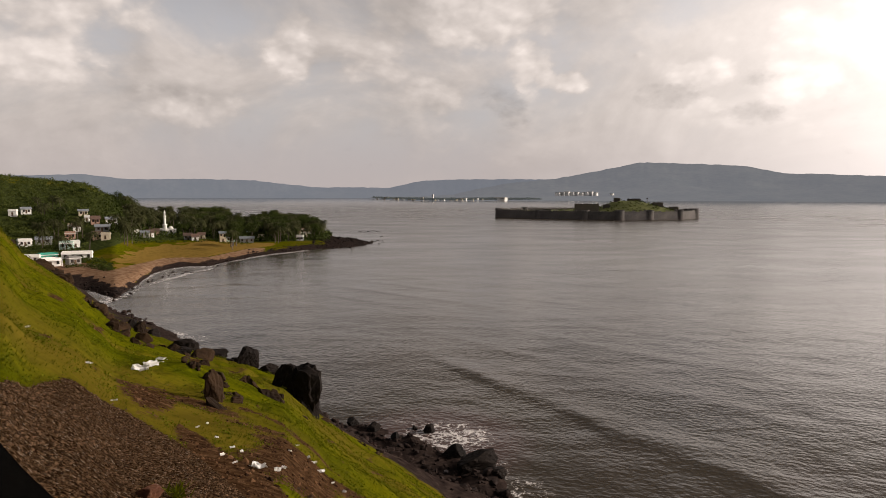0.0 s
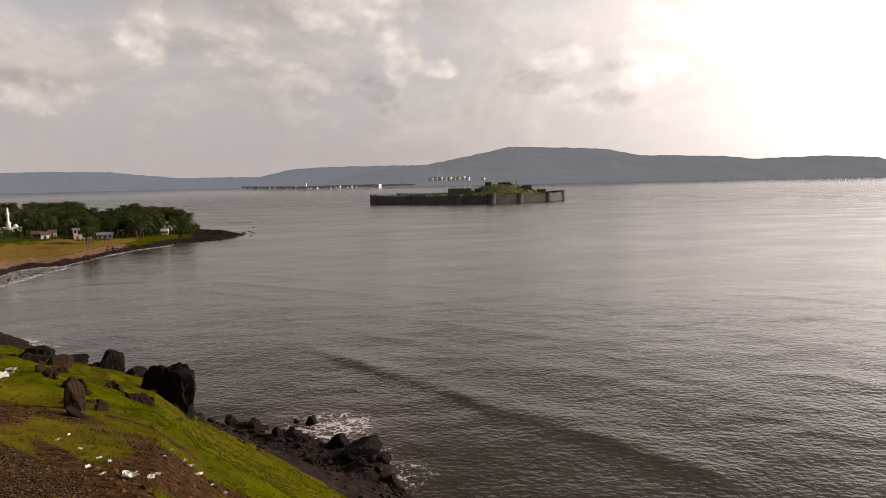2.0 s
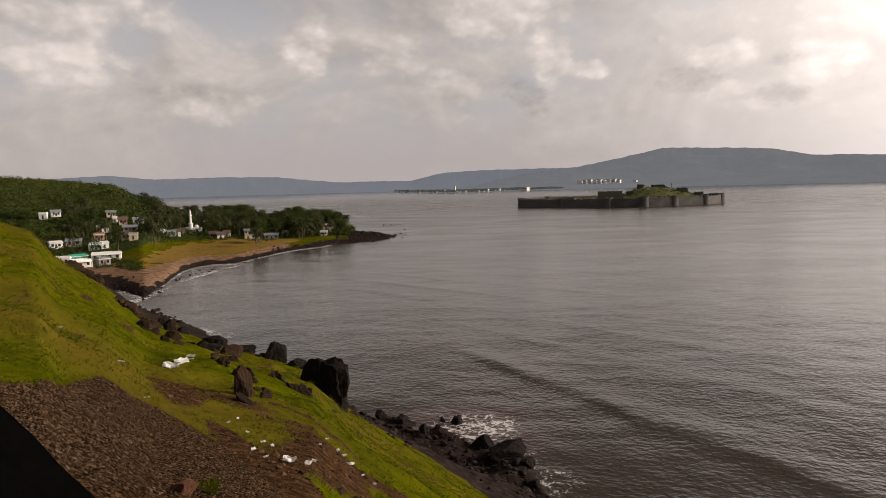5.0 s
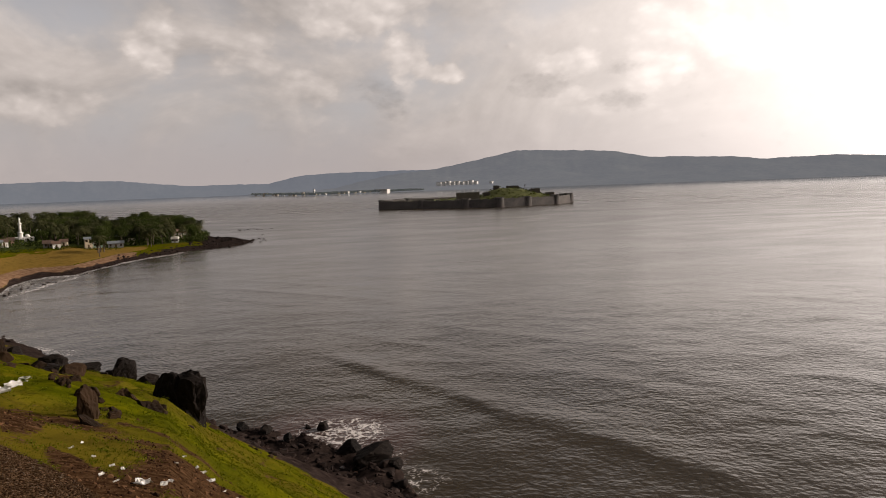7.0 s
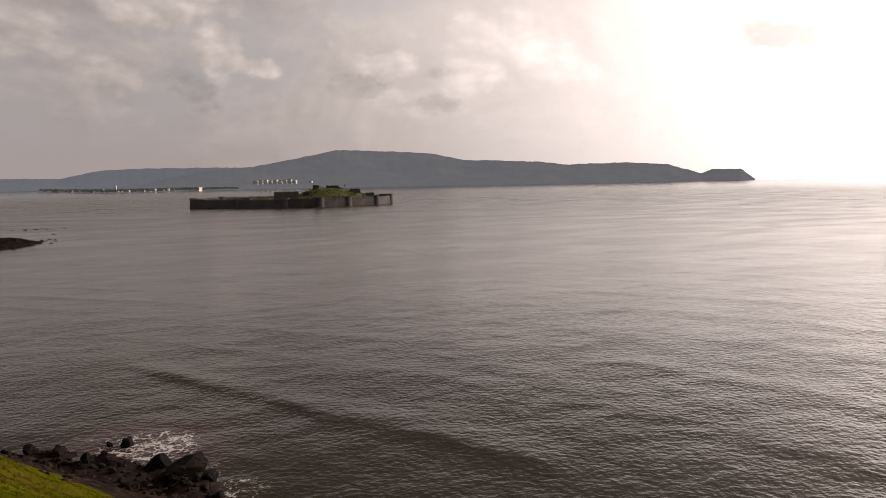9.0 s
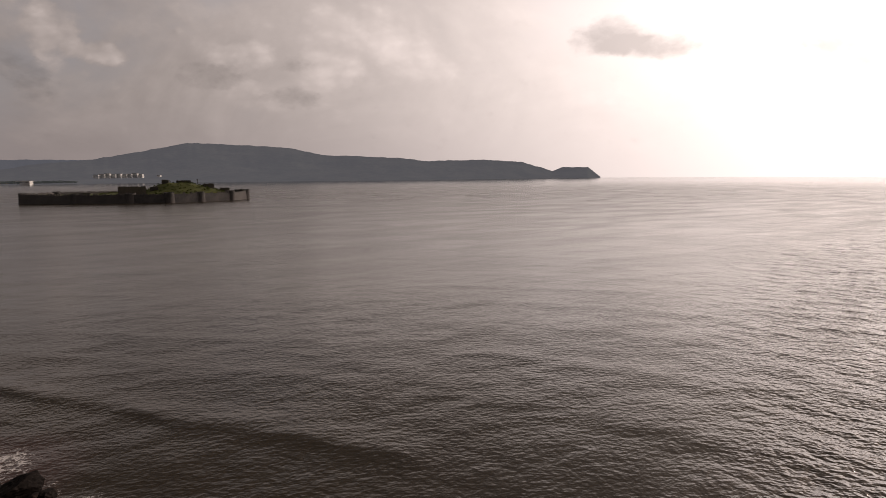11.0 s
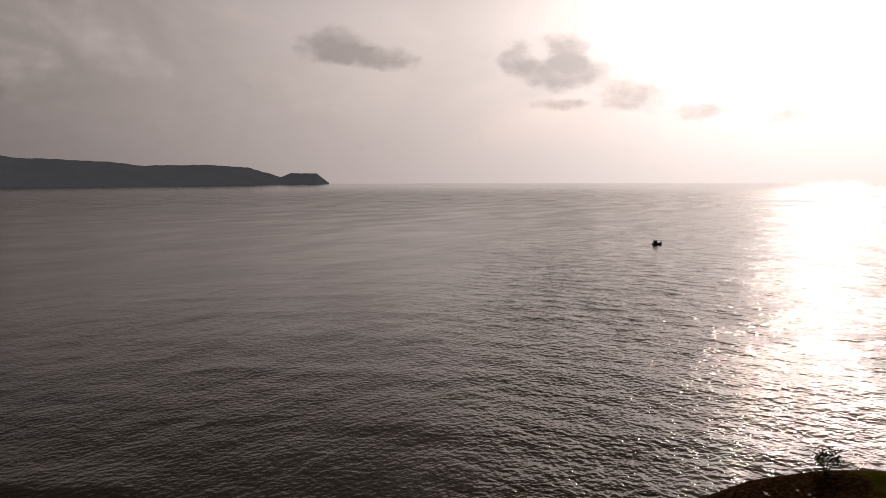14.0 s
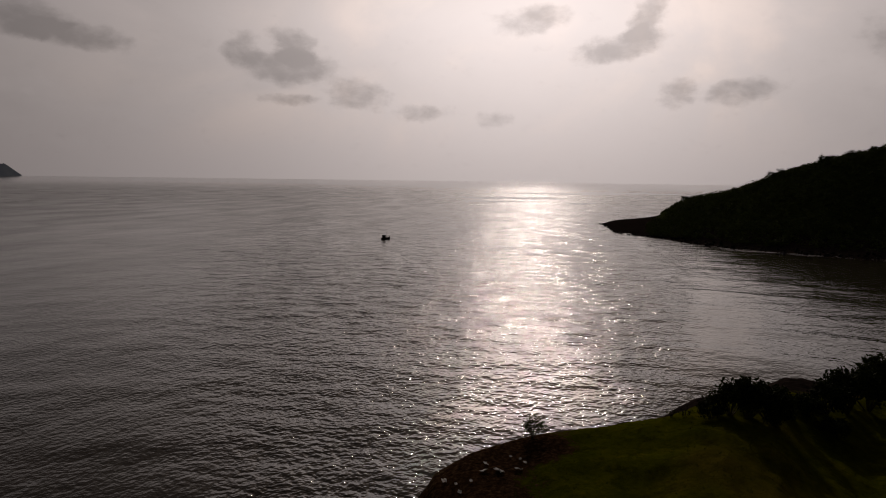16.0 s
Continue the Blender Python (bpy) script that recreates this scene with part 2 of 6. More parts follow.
def plain(name, a, b, scale=3.0, rough=0.8, strength=0.4, distance=0.03, gloss=0.3):
    """Two colours mixed by coarse and fine noise, with the fine one as relief; each object a little different."""
    m, g = material(name)
    pos = g.node("ShaderNodeTexCoord").outputs["Object"]
    coarse, fine = g.noise(pos, scale * 0.3, 4.0), g.noise(pos, scale * 2.2, 5.0)
    rnd = g.node("ShaderNodeObjectInfo").outputs["Random"]
    fac = g.math("ADD", g.math("MULTIPLY", coarse, 0.6), g.math("MULTIPLY_ADD", rnd, 0.25, g.math("MULTIPLY", fine, 0.45)))
    surface(g, g.mix(g.step(fac, 0.3, 0.95), a, b), rough, fine, strength, distance, gloss=gloss)
    return m


def attribute(g, name):
    n = g.node("ShaderNodeAttribute")
    n.attribute_name = name
    return n.outputs["Fac"]


def ground_material():
    m, g = material("hillside")
    pos = g.node("ShaderNodeNewGeometry").outputs["Position"]
    big, mid, fine = g.noise(pos, 0.07, 5.0), g.noise(pos, 0.45, 5.0, 0.6), g.noise(pos, 5.0, 5.0, 0.65)
    blades = g.noise(g.vmath("MULTIPLY", pos, (1, 1, 0.35)), 1.8, 6.0, 0.7, 0.6)
    green = g.ramp(g.math("ADD", g.math("MULTIPLY", mid, 0.55), g.math("MULTIPLY", blades, 0.45)),
                   [(0.30, (0.024, 0.030, 0.002)), (0.43, (0.058, 0.066, 0.002)), (0.55, (0.096, 0.098, 0.003)), (0.68, (0.145, 0.120, 0.005))])
    green = g.mix(g.step(g.noise(pos, 0.9, 8.0, 0.72, 0.3), 0.45, 0.66, 0.0, 0.75), green, (0.020, 0.026, 0.002))
    dry = g.mix(g.step(big, 0.44, 0.64, 0.0, 0.7), green, g.mix(mid, (0.070, 0.048, 0.008), (0.150, 0.105, 0.016)))
    wood = g.ramp(mid, [(0.3, (0.018, 0.026, 0.008)), (0.6, (0.05, 0.062, 0.018)), (0.8, (0.085, 0.085, 0.03))])
    soil = g.ramp(fine, [(0.3, (0.014, 0.007, 0.004)), (0.52, (0.052, 0.027, 0.013)), (0.75, (0.140, 0.080, 0.043))])
    stones = g.node("ShaderNodeTexVoronoi", {"Vector": pos, "Scale": 34.0})
    chip = g.node("ShaderNodeSeparateColor", {0: stones.outputs["Color"]}).outputs[0]
    gravel = g.mix(g.step(fine, 0.45, 0.75, 0.0, 0.6), g.ramp(chip, [(0.0, (0.008, 0.004, 0.002)), (0.6, (0.050, 0.028, 0.014)), (0.93, (0.12, 0.070, 0.038)), (1.0, (0.26, 0.21, 0.16))]), (0.026, 0.018, 0.012))
    sand = g.ramp(mid, [(0.25, (0.08, 0.045, 0.028)), (0.5, (0.21, 0.125, 0.075)), (0.8, (0.33, 0.225, 0.15))])
    lawn = g.ramp(mid, [(0.3, (0.13, 0.095, 0.022)), (0.55, (0.22, 0.135, 0.034)), (0.8, (0.15, 0.115, 0.024))])
    rock = g.ramp(g.noise(pos, 0.9, 7.0, 0.7), [(0.3, (0.008, 0.006, 0.006)), (0.55, (0.032, 0.023, 0.020)), (0.75, (0.075, 0.054, 0.046))])
    col = dry
    ragged = g.math("MULTIPLY", g.math("SUBTRACT", g.math("ADD", mid, fine), 1.0), 0.9)
    for name, tint in (("wood", wood), ("soil", soil), ("lawn", lawn), ("sand", sand), ("rock", rock), ("gravel", gravel)):
        fac = g.step(g.math("ADD", attribute(g, name), ragged), 0.42, 0.58)
        col = g.mix(fac, col, tint)
    height = g.math("ADD", g.math("MULTIPLY", blades, 0.6), g.math("MULTIPLY", fine, 0.25))
    height = g.math("ADD", height, g.math("MULTIPLY", g.math("MULTIPLY", stones.outputs["Distance"], attribute(g, "gravel")), -0.5))
    surface(g, col, 1.0, height, 0.8, 0.22, gloss=0.0)
    return m


def water_material():
    m, g = material("sea_water")
    pos = g.node("ShaderNodeNewGeometry").outputs["Position"]
    turned = g.node("ShaderNodeMapping", {"Vector": pos, "Rotation": (0, 0, radians(52)), "Scale": (0.6, 1.0, 1.0)})
    swell = g.noise(turned, 0.07, 2.0, 0.5, 0.2)
    wave = g.noise(g.node("ShaderNodeMapping", {"Vector": pos, "Rotation": (0, 0, radians(40)), "Scale": (0.85, 1.0, 1.0)}), 0.42, 1.5, 0.5, 0.0)
    chop = g.noise(g.node("ShaderNodeMapping", {"Vector": pos, "Rotation": (0, 0, radians(25)), "Scale": (0.9, 1.0, 1.0)}), 1.1, 1.5, 0.5, 0.0)
    ripple = g.noise(pos, 4.2, 2.0, 0.6, 0.0)
    rolling = g.noise(g.node("ShaderNodeMapping", {"Vector": pos, "Rotation": (0, 0, radians(4)), "Scale": (1.0, 0.42, 1.0)}), 0.15, 3.0, 0.55, 0.0)
    # gusts ruffle the water in long patches
    gust = g.step(g.noise(g.node("ShaderNodeMapping", {"Vector": pos, "Rotation": (0, 0, radians(48)), "Scale": (0.35, 1.0, 1.0)}), 0.035, 4.0, 0.6, 0.6), 0.30, 0.70, 0.78, 1.22)
    breeze = attribute(g, "breeze")
    fine = g.math("MULTIPLY", gust, g.math("ADD", g.math("MULTIPLY", chop, g.math("MULTIPLY_ADD", breeze, 0.58, 0.31)), g.math("MULTIPLY", ripple, 0.03)))
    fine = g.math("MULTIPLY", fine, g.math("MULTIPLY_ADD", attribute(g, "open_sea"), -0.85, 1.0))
    height = g.math("ADD", g.math("ADD", g.math("MULTIPLY_ADD", rolling, g.math("MULTIPLY_ADD", breeze, 2.3, 0.22), g.math("MULTIPLY", swell, g.math("MULTIPLY_ADD", breeze, 1.6, 0.9))), g.math("MULTIPLY", wave, g.math("MULTIPLY_ADD", breeze, 0.85, 0.22))), fine)
    height = g.math("MULTIPLY", height, g.math("SUBTRACT", 1.0, g.math("MULTIPLY", g.math("MAXIMUM", attribute(g, "calm"), attribute(g, "slick")), 0.8)))
    patch = g.noise(pos, 0.012, 4.0, 0.5)
    mud = g.mix(g.step(patch, 0.35, 0.65), (0.033, 0.023, 0.013), (0.047, 0.034, 0.019))
    mud = g.mix(g.step(attribute(g, "shallow"), 0.15, 0.9), mud, (0.075, 0.045, 0.038))
    lace = g.node("ShaderNodeTexVoronoi", {"Vector": g.vmath("ADD", pos, g.vmath("MULTIPLY", g.node("ShaderNodeTexNoise", {"Vector": pos, "Scale": 0.8, "Detail": 3.0}).outputs["Color"], (2.2, 2.2, 0))), "Scale": 0.55})
    lace.feature = "DISTANCE_TO_EDGE"
    lines = g.step(lace.outputs["Distance"], 0.16, 0.0)
    web = g.node("ShaderNodeTexVoronoi", {"Vector": g.vmath("ADD", pos, g.vmath("MULTIPLY", g.node("ShaderNodeTexNoise", {"Vector": pos, "Scale": 2.0, "Detail": 4.0}).outputs["Color"], (1.1, 1.1, 0))), "Scale": 1.5})
    web.feature = "DISTANCE_TO_EDGE"
    strands = g.step(web.outputs["Distance"], 0.13, 0.0)
    spray = g.step(g.noise(pos, 1.3, 6.0, 0.75), 0.42, 0.72)
    streak = g.step(g.noise(g.node("ShaderNodeMapping", {"Vector": pos, "Scale": (0.5, 1.3, 1.0)}), 0.30, 5.0, 0.7, 1.0), 0.35, 0.70)
    foam = g.math("ADD", g.math("MULTIPLY", lines, 0.35), g.math("ADD", g.math("MULTIPLY", strands, 0.32), g.math("ADD", g.math("MULTIPLY", spray, 0.30), g.math("MULTIPLY", streak, 0.45))))
    fac = g.step(g.math("MULTIPLY", attribute(g, "foam"), foam), 0.50, 0.95, 0.0, 0.85)
    normal = g.node("ShaderNodeBump", {"Height": height, "Strength": 1.0, "Distance": 0.36})
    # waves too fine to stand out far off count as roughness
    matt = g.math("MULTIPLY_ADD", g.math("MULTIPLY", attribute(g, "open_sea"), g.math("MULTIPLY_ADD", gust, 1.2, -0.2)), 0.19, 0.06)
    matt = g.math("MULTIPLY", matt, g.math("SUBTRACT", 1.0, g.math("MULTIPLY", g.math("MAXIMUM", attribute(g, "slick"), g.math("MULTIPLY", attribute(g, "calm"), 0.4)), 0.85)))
    wet = g.node("ShaderNodeBsdfPrincipled", {"Base Color": mud, "Roughness": matt, "IOR": 1.333, "Normal": normal})
    froth = g.node("ShaderNodeBsdfPrincipled", {"Base Color": (0.78, 0.74, 0.72, 1), "Roughness": 0.7, "Normal": normal})
    g.node("ShaderNodeOutputMaterial", {0: g.node("ShaderNodeMixShader", {0: fac, 1: wet, 2: froth})})
    return m


def hazed_far_material(name, a, b, glow):
    """Woods on hills kilometres off; the sea haze before them is painted as emission."""
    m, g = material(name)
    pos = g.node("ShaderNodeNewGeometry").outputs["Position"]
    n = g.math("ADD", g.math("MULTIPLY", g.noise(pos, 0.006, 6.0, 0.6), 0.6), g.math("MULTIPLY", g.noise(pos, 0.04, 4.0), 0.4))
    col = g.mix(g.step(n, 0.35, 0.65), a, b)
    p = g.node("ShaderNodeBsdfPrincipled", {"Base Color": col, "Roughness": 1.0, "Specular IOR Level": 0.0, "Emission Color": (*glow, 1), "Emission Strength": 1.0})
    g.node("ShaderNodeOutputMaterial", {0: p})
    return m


def leaf_material(name, dark, light, thin=0.2):
    m, g = material(name)
    pos = g.node("ShaderNodeTexCoord").outputs["Object"]
    isle = g.node("ShaderNodeNewGeometry").outputs["Random Per Island"]
    rnd = g.node("ShaderNodeObjectInfo").outputs["Random"]
    fac = g.math("ADD", g.math("MULTIPLY", isle, 0.55), g.math("MULTIPLY_ADD", rnd, 0.3, g.math("MULTIPLY", g.noise(pos, 0.4), 0.3)))
    col = g.mix(g.step(fac, 0.15, 0.95), dark, light)
    p = g.node("ShaderNodeBsdfPrincipled", {"Base Color": col, "Roughness": 0.8, "Specular IOR Level": 0.04})
    t = g.node("ShaderNodeBsdfTranslucent", {"Color": col})
    g.node("ShaderNodeOutputMaterial", {0: g.node("ShaderNodeMixShader", {0: thin, 1: p, 2: t})})
    return m


M_GROUND, M_WATER = ground_material(), water_material()
# third colour of both: haze painted in as emission, over dark woods
M_HILL = hazed_far_material("far_hill", (0.020, 0.026, 0.022), (0.048, 0.052, 0.044), (0.132, 0.145, 0.170))
M_PALE = hazed_far_material("farther_hill", (0.03, 0.038, 0.04), (0.05, 0.055, 0.055), (0.138, 0.157, 0.192))
M_ROCK = plain("basalt", (0.002, 0.0016, 0.0014), (0.014, 0.0095, 0.0075), 1.4, 0.8, 0.9, 0.14, 0.12)
M_SHORE = plain("wet_shore_rock", (0.004, 0.0028, 0.0026), (0.034, 0.021, 0.017), 1.0, 0.8, 0.9, 0.14, 0.12)
M_BROWN = plain("brown_rock", (0.006, 0.004, 0.0028), (0.046, 0.026, 0.014), 1.2, 0.9, 0.9, 0.12, 0.1)
M_FORT = plain("fort_masonry", (0.034, 0.033, 0.036), (0.125, 0.112, 0.104), 0.22, 0.9, 0.9, 0.6)
M_RUIN = plain("ruin_stone", (0.04, 0.035, 0.03), (0.11, 0.095, 0.075), 0.4, 0.9, 0.6, 0.3)
M_WHITE = plain("white_wash", (0.66, 0.65, 0.61), (0.84, 0.82, 0.79), 0.8, 0.8, 0.2, 0.02)
M_CREAM = plain("cream_wash", (0.46, 0.38, 0.27), (0.62, 0.53, 0.40), 0.8, 0.8, 0.2, 0.02)
M_PINK = plain("pink_wash", (0.42, 0.25, 0.19), (0.55, 0.36, 0.28), 0.8, 0.8, 0.2, 0.02)
M_TEAL = plain("teal_paint", (0.02, 0.24, 0.17), (0.04, 0.33, 0.24), 0.8, 0.6, 0.1, 0.01)
M_MINT = plain("mint_wash", (0.36, 0.52, 0.46), (0.48, 0.62, 0.55), 0.8, 0.8, 0.2, 0.02)
M_GREY = plain("bare_cement", (0.16, 0.155, 0.15), (0.30, 0.29, 0.27), 0.7, 0.9, 0.3, 0.02)
M_TILE = plain("clay_tile", (0.060, 0.042, 0.034), (0.155, 0.095, 0.070), 1.5, 0.85, 0.6, 0.06)
M_SHEET = plain("grey_roof_sheet", (0.12, 0.14, 0.16), (0.28, 0.30, 0.32), 0.6, 0.55, 0.3, 0.03)
M_GLASS = plain("dark_window", (0.010, 0.011, 0.012), (0.03, 0.032, 0.035), 0.5, 0.15, 0.0, 0.01, 0.5)
M_WOOD = plain("door_wood", (0.05, 0.028, 0.015), (0.13, 0.075, 0.04), 3.0, 0.7)
M_BARK = plain("bark", (0.045, 0.035, 0.026), (0.14, 0.11, 0.085), 2.0, 0.9, 0.7, 0.05)
M_PALM = leaf_material("palm_leaf", (0.016, 0.022, 0.008), (0.085, 0.085, 0.036))
M_LEAF = leaf_material("broad_leaf", (0.014, 0.023, 0.006), (0.066, 0.085, 0.020))
M_SCRUB = leaf_material("scrub_leaf", (0.016, 0.025, 0.006), (0.090, 0.108, 0.026))
M_SHRUB = leaf_material("shrub_leaf", (0.013, 0.019, 0.005), (0.046, 0.056, 0.014), 0.1)
M_GRASS = leaf_material("grass_blade", (0.045, 0.055, 0.002), (0.120, 0.118, 0.006), 0.45)
M_PAPER = plain("litter", (0.66, 0.64, 0.60), (0.82, 0.80, 0.77), 5.0, 0.6, 0.5, 0.02)
M_BOAT = plain("boat_hull", (0.012, 0.010, 0.010), (0.05, 0.035, 0.03), 1.0, 0.6)
M_STEEL = plain("grey_metal", (0.25, 0.25, 0.25), (0.4, 0.4, 0.4), 1.0, 0.5)


# ---------------------------------------------------------------- mesh helpers
def mesh_object(name, verts, faces, mat, parent=None, smooth=False, label=""):
    me = bpy.data.meshes.new(name)
    me.from_pydata([tuple(v) for v in verts], [], [tuple(f) for f in faces])
    me.materials.append(mat)
    if smooth:
        me.shade_smooth()
    ob = new(name, me)
    if parent:
        ob.parent = parent
    if label:
        ob["label"] = label
    return ob


def part(name, bm, mat, parent=None, label="", smooth=False):
    """Link a bmesh as one mesh object under a thing or a part."""
    me = bpy.data.meshes.new(name)
    bm.to_mesh(me)
    bm.free()
    me.materials.append(mat)
    if smooth:
        me.shade_smooth()
    ob = new(name, me)
    if parent:
        ob.parent = parent
    if label:
        ob["label"] = label
    return ob


def thing(name, m, label, category, group="", kind=""):
    ob = new(name)
    ob.matrix_world = m
    ob.empty_display_size = 0.3
    return tagged(ob, label, category, group, kind)


def box(bm, x0, x1, y0, y1, z0, z1, bevel=0.0):
    made = bmesh.ops.create_cube(bm, size=1.0, matrix=Matrix.LocRotScale(((x0 + x1) / 2, (y0 + y1) / 2, (z0 + z1) / 2), None, (x1 - x0, y1 - y0, z1 - z0)))
    if bevel:
        edges = {e for v in made["verts"] for e in v.link_edges}
        bmesh.ops.bevel(bm, geom=list(edges), offset=bevel, segments=1, affect="EDGES")
    return bm


def grid_sheet(name, az, r, height, mat, keep, masks):
    """A sheet over rings and spokes round the lookout; masks are named values at its points."""
    A, Rr = np.meshgrid(az, r, indexing="ij")
    Z = height(A, Rr)
    X, Y = -np.sin(np.radians(A)) * Rr, np.cos(np.radians(A)) * Rr
    n, m = A.shape
    ids = np.arange(n * m).reshape(n, m)
    q = np.stack([ids[:-1, :-1], ids[:-1, 1:], ids[1:, 1:], ids[1:, :-1]], -1).reshape(-1, 4)
    ok = keep(Z.ravel()[q])
    q = q[ok]
    used = np.unique(q)
    new_id = np.full(n * m, -1)
    new_id[used] = np.arange(len(used))
    q = new_id[q]
    co = np.stack([X.ravel(), Y.ravel(), Z.ravel()], -1)[used]
    me = bpy.data.meshes.new(name)
    me.vertices.add(len(co))
    me.vertices.foreach_set("co", co.astype(np.float32).ravel())
    me.loops.add(len(q) * 4)
    me.loops.foreach_set("vertex_index", q[:, ::-1].astype(np.int32).ravel())
    me.polygons.add(len(q))
    me.polygons.foreach_set("loop_start", (np.arange(len(q)) * 4).astype(np.int32))
    me.update(calc_edges=True)
    for key, values in masks(A, Rr, Z).items():
        layer = me.attributes.new(key, "FLOAT", "POINT")
        layer.data.foreach_set("value", values.ravel()[used].astype(np.float32))
    me.shade_smooth()
    me.materials.append(mat)
    return new(name, me)


def steps(*spans):
    """Even steps span by span: (start, end, count)."""
    return np.concatenate([np.linspace(a, b, n, endpoint=False) for a, b, n in spans])


# ---------------------------------------------------------------- ground and sea
TIP = ([-5, 8, 14, 15.9, 17.6, 21.7, 25.3, 28.6, 32.8, 60], [0, 4, 7.0, 7.8, 8.6, 11.5, 12.7, 11.6, 8.2, 6])


def ground_masks(A, Rr, Z):
    X, Y = -np.sin(np.radians(A)) * Rr, np.cos(np.radians(A)) * Rr
    rb, eb, rs = (np.interp(A, SLOPE[0], row) for row in SLOPE[1:])
    edge = np.interp(A, *TIP)
    gravel = ease(0.5 + (edge - Rr) / 1.2)
    wob = fbm(X * 0.22, Y * 0.22, 3)
    soil = 1.1 * ease(1.02 - np.hypot((A - 10.5) / 7.0, (Rr - 12.2) / 3.4) * 0.62 + 1.0 * wob)
    soil = np.maximum(soil, ease(1.2 - np.abs(Rr - edge - 1.0) / 1.9 + 0.4 * wob) * ease((23 - A) / 4))
    soil = np.maximum(soil, 0.75 * ease(0.95 - np.hypot((A - 23.3) / 2.4, (Rr - 16) / 4) * 0.55 + 0.4 * wob))
    soil = np.maximum(soil, 0.8 * ease(0.55 - np.abs(np.sin(A * 0.9 + 0.25 * Rr) * 0.9) + 0.5 * fbm(X * 0.3 + 4, Y * 0.3, 4)) * ((Rr > 17) & (Rr < 60) & (A > -15)))
    soil = np.maximum(soil, 1.1 * ease(1.25 - np.hypot((A - 3.5 - 0.25 * (Rr - 15)) / 4.2, (Rr - 14.5) / 3.6) + 0.6 * wob))
    for a0, r0, a1, r1 in ((16.5, 19.5, 10.0, 18.4), (12.5, 19.3, 8.0, 17.5), (9.6, 30, 4.5, 33)):
        trail = r0 + (A - a0) / (a1 - a0) * (r1 - r0) + 0.5 * wob
        soil = np.maximum(soil, 0.8 * np.exp(-((Rr - trail) / 0.35) ** 2) * ((A < a0) & (A > a1)))
    soil = np.maximum(soil, np.where(A < -60, ease(1.35 - np.hypot((A + 80) / 10, (Rr - 30) / 14) + 0.6 * wob), 0))
    beyond = ease((Rr - rb) / np.maximum(0.25 * (rs - rb), 2)) * (A < 60) * (Rr < 340)
    rock = np.where(Rr < 140, beyond * np.where(A > -12, 1.0, 0.8), beyond * (0.75 + 0.3 * wob))
    village = (Rr > np.interp(A, VILLAGE[0], VILLAGE[1]) - 15) & (A > 4) & (A < 60) & (Rr > 240)
    rv = Rr - np.interp(A, VILLAGE[0], VILLAGE[1])
    rock = np.where(village, np.maximum(ease(1.0 - (Z - 0.4) / 1.1 + 0.9 * fbm(X * 0.13, Y * 0.13, 3)), ease((np.interp(A, [13, 17, 22, 25, 27.5], [16, 6, 20, 24, 36]) - rv + 10 * wob) / 8)), rock)
    rock = np.where(village & (A < 9.5), 1.0, rock)
    sand = np.where(village, ease((Z - 0.5) / 0.5) * ease((np.interp(A, [13, 18, 21, 23, 27], [26, 42, 62, 66, 75]) - rv) / 12) * ease((A - 13.5) / 1.5), 0)
    lawn = np.where(village, ease((rv - np.interp(A, [15, 18, 21, 23, 26], [22, 34, 46, 52, 45])) / 10) * ease((np.interp(A, [13, 15.5, 18.5, 24, 27], [45, 62, 128, 120, 60]) - rv + 12 * wob) / 10) * ease((A - 13.0) / 1) * ease((25.7 - A + 1.6 * wob) / 1.6), 0)
    wood = np.where(village, ease((rv - np.interp(A, [9, 13, 15.5, 18.5, 24, 27, 32], [25, 40, 62, 126, 146, 90, 70])) / 14) * (1 - ease((A - 24) / 2) * ease((rv - 265 + 25 * wob) / 30)), 0)
    head = (A < -88) & (Rr > 330)
    wood = np.where(head, 1.0, wood)
    rock = np.where(head, ease(1.0 - (Z - 4.5) / 4.0), rock)
    return {"gravel": gravel * (Rr < 40), "soil": np.clip(soil, 0, 1) * (Rr < 60), "rock": rock, "sand": sand, "lawn": lawn, "wood": wood}


spokes = steps((-180, -116, 64), (-116, 42, 640), (42, 180.01, 100))
spokes = np.append(spokes, 180.0)
rings = np.concatenate([np.geomspace(0.004, 0.6, 8, endpoint=False), np.geomspace(0.6, 420, 470, endpoint=False), np.linspace(420, 1180, 110)])
ground = grid_sheet("ground", spokes, rings, land, M_GROUND, lambda z: (z > -2.5).any(axis=1), ground_masks)
tagged(ground, "grassy hillside over a dark rocky shore with a sandy bay", "ground", kind="structure")


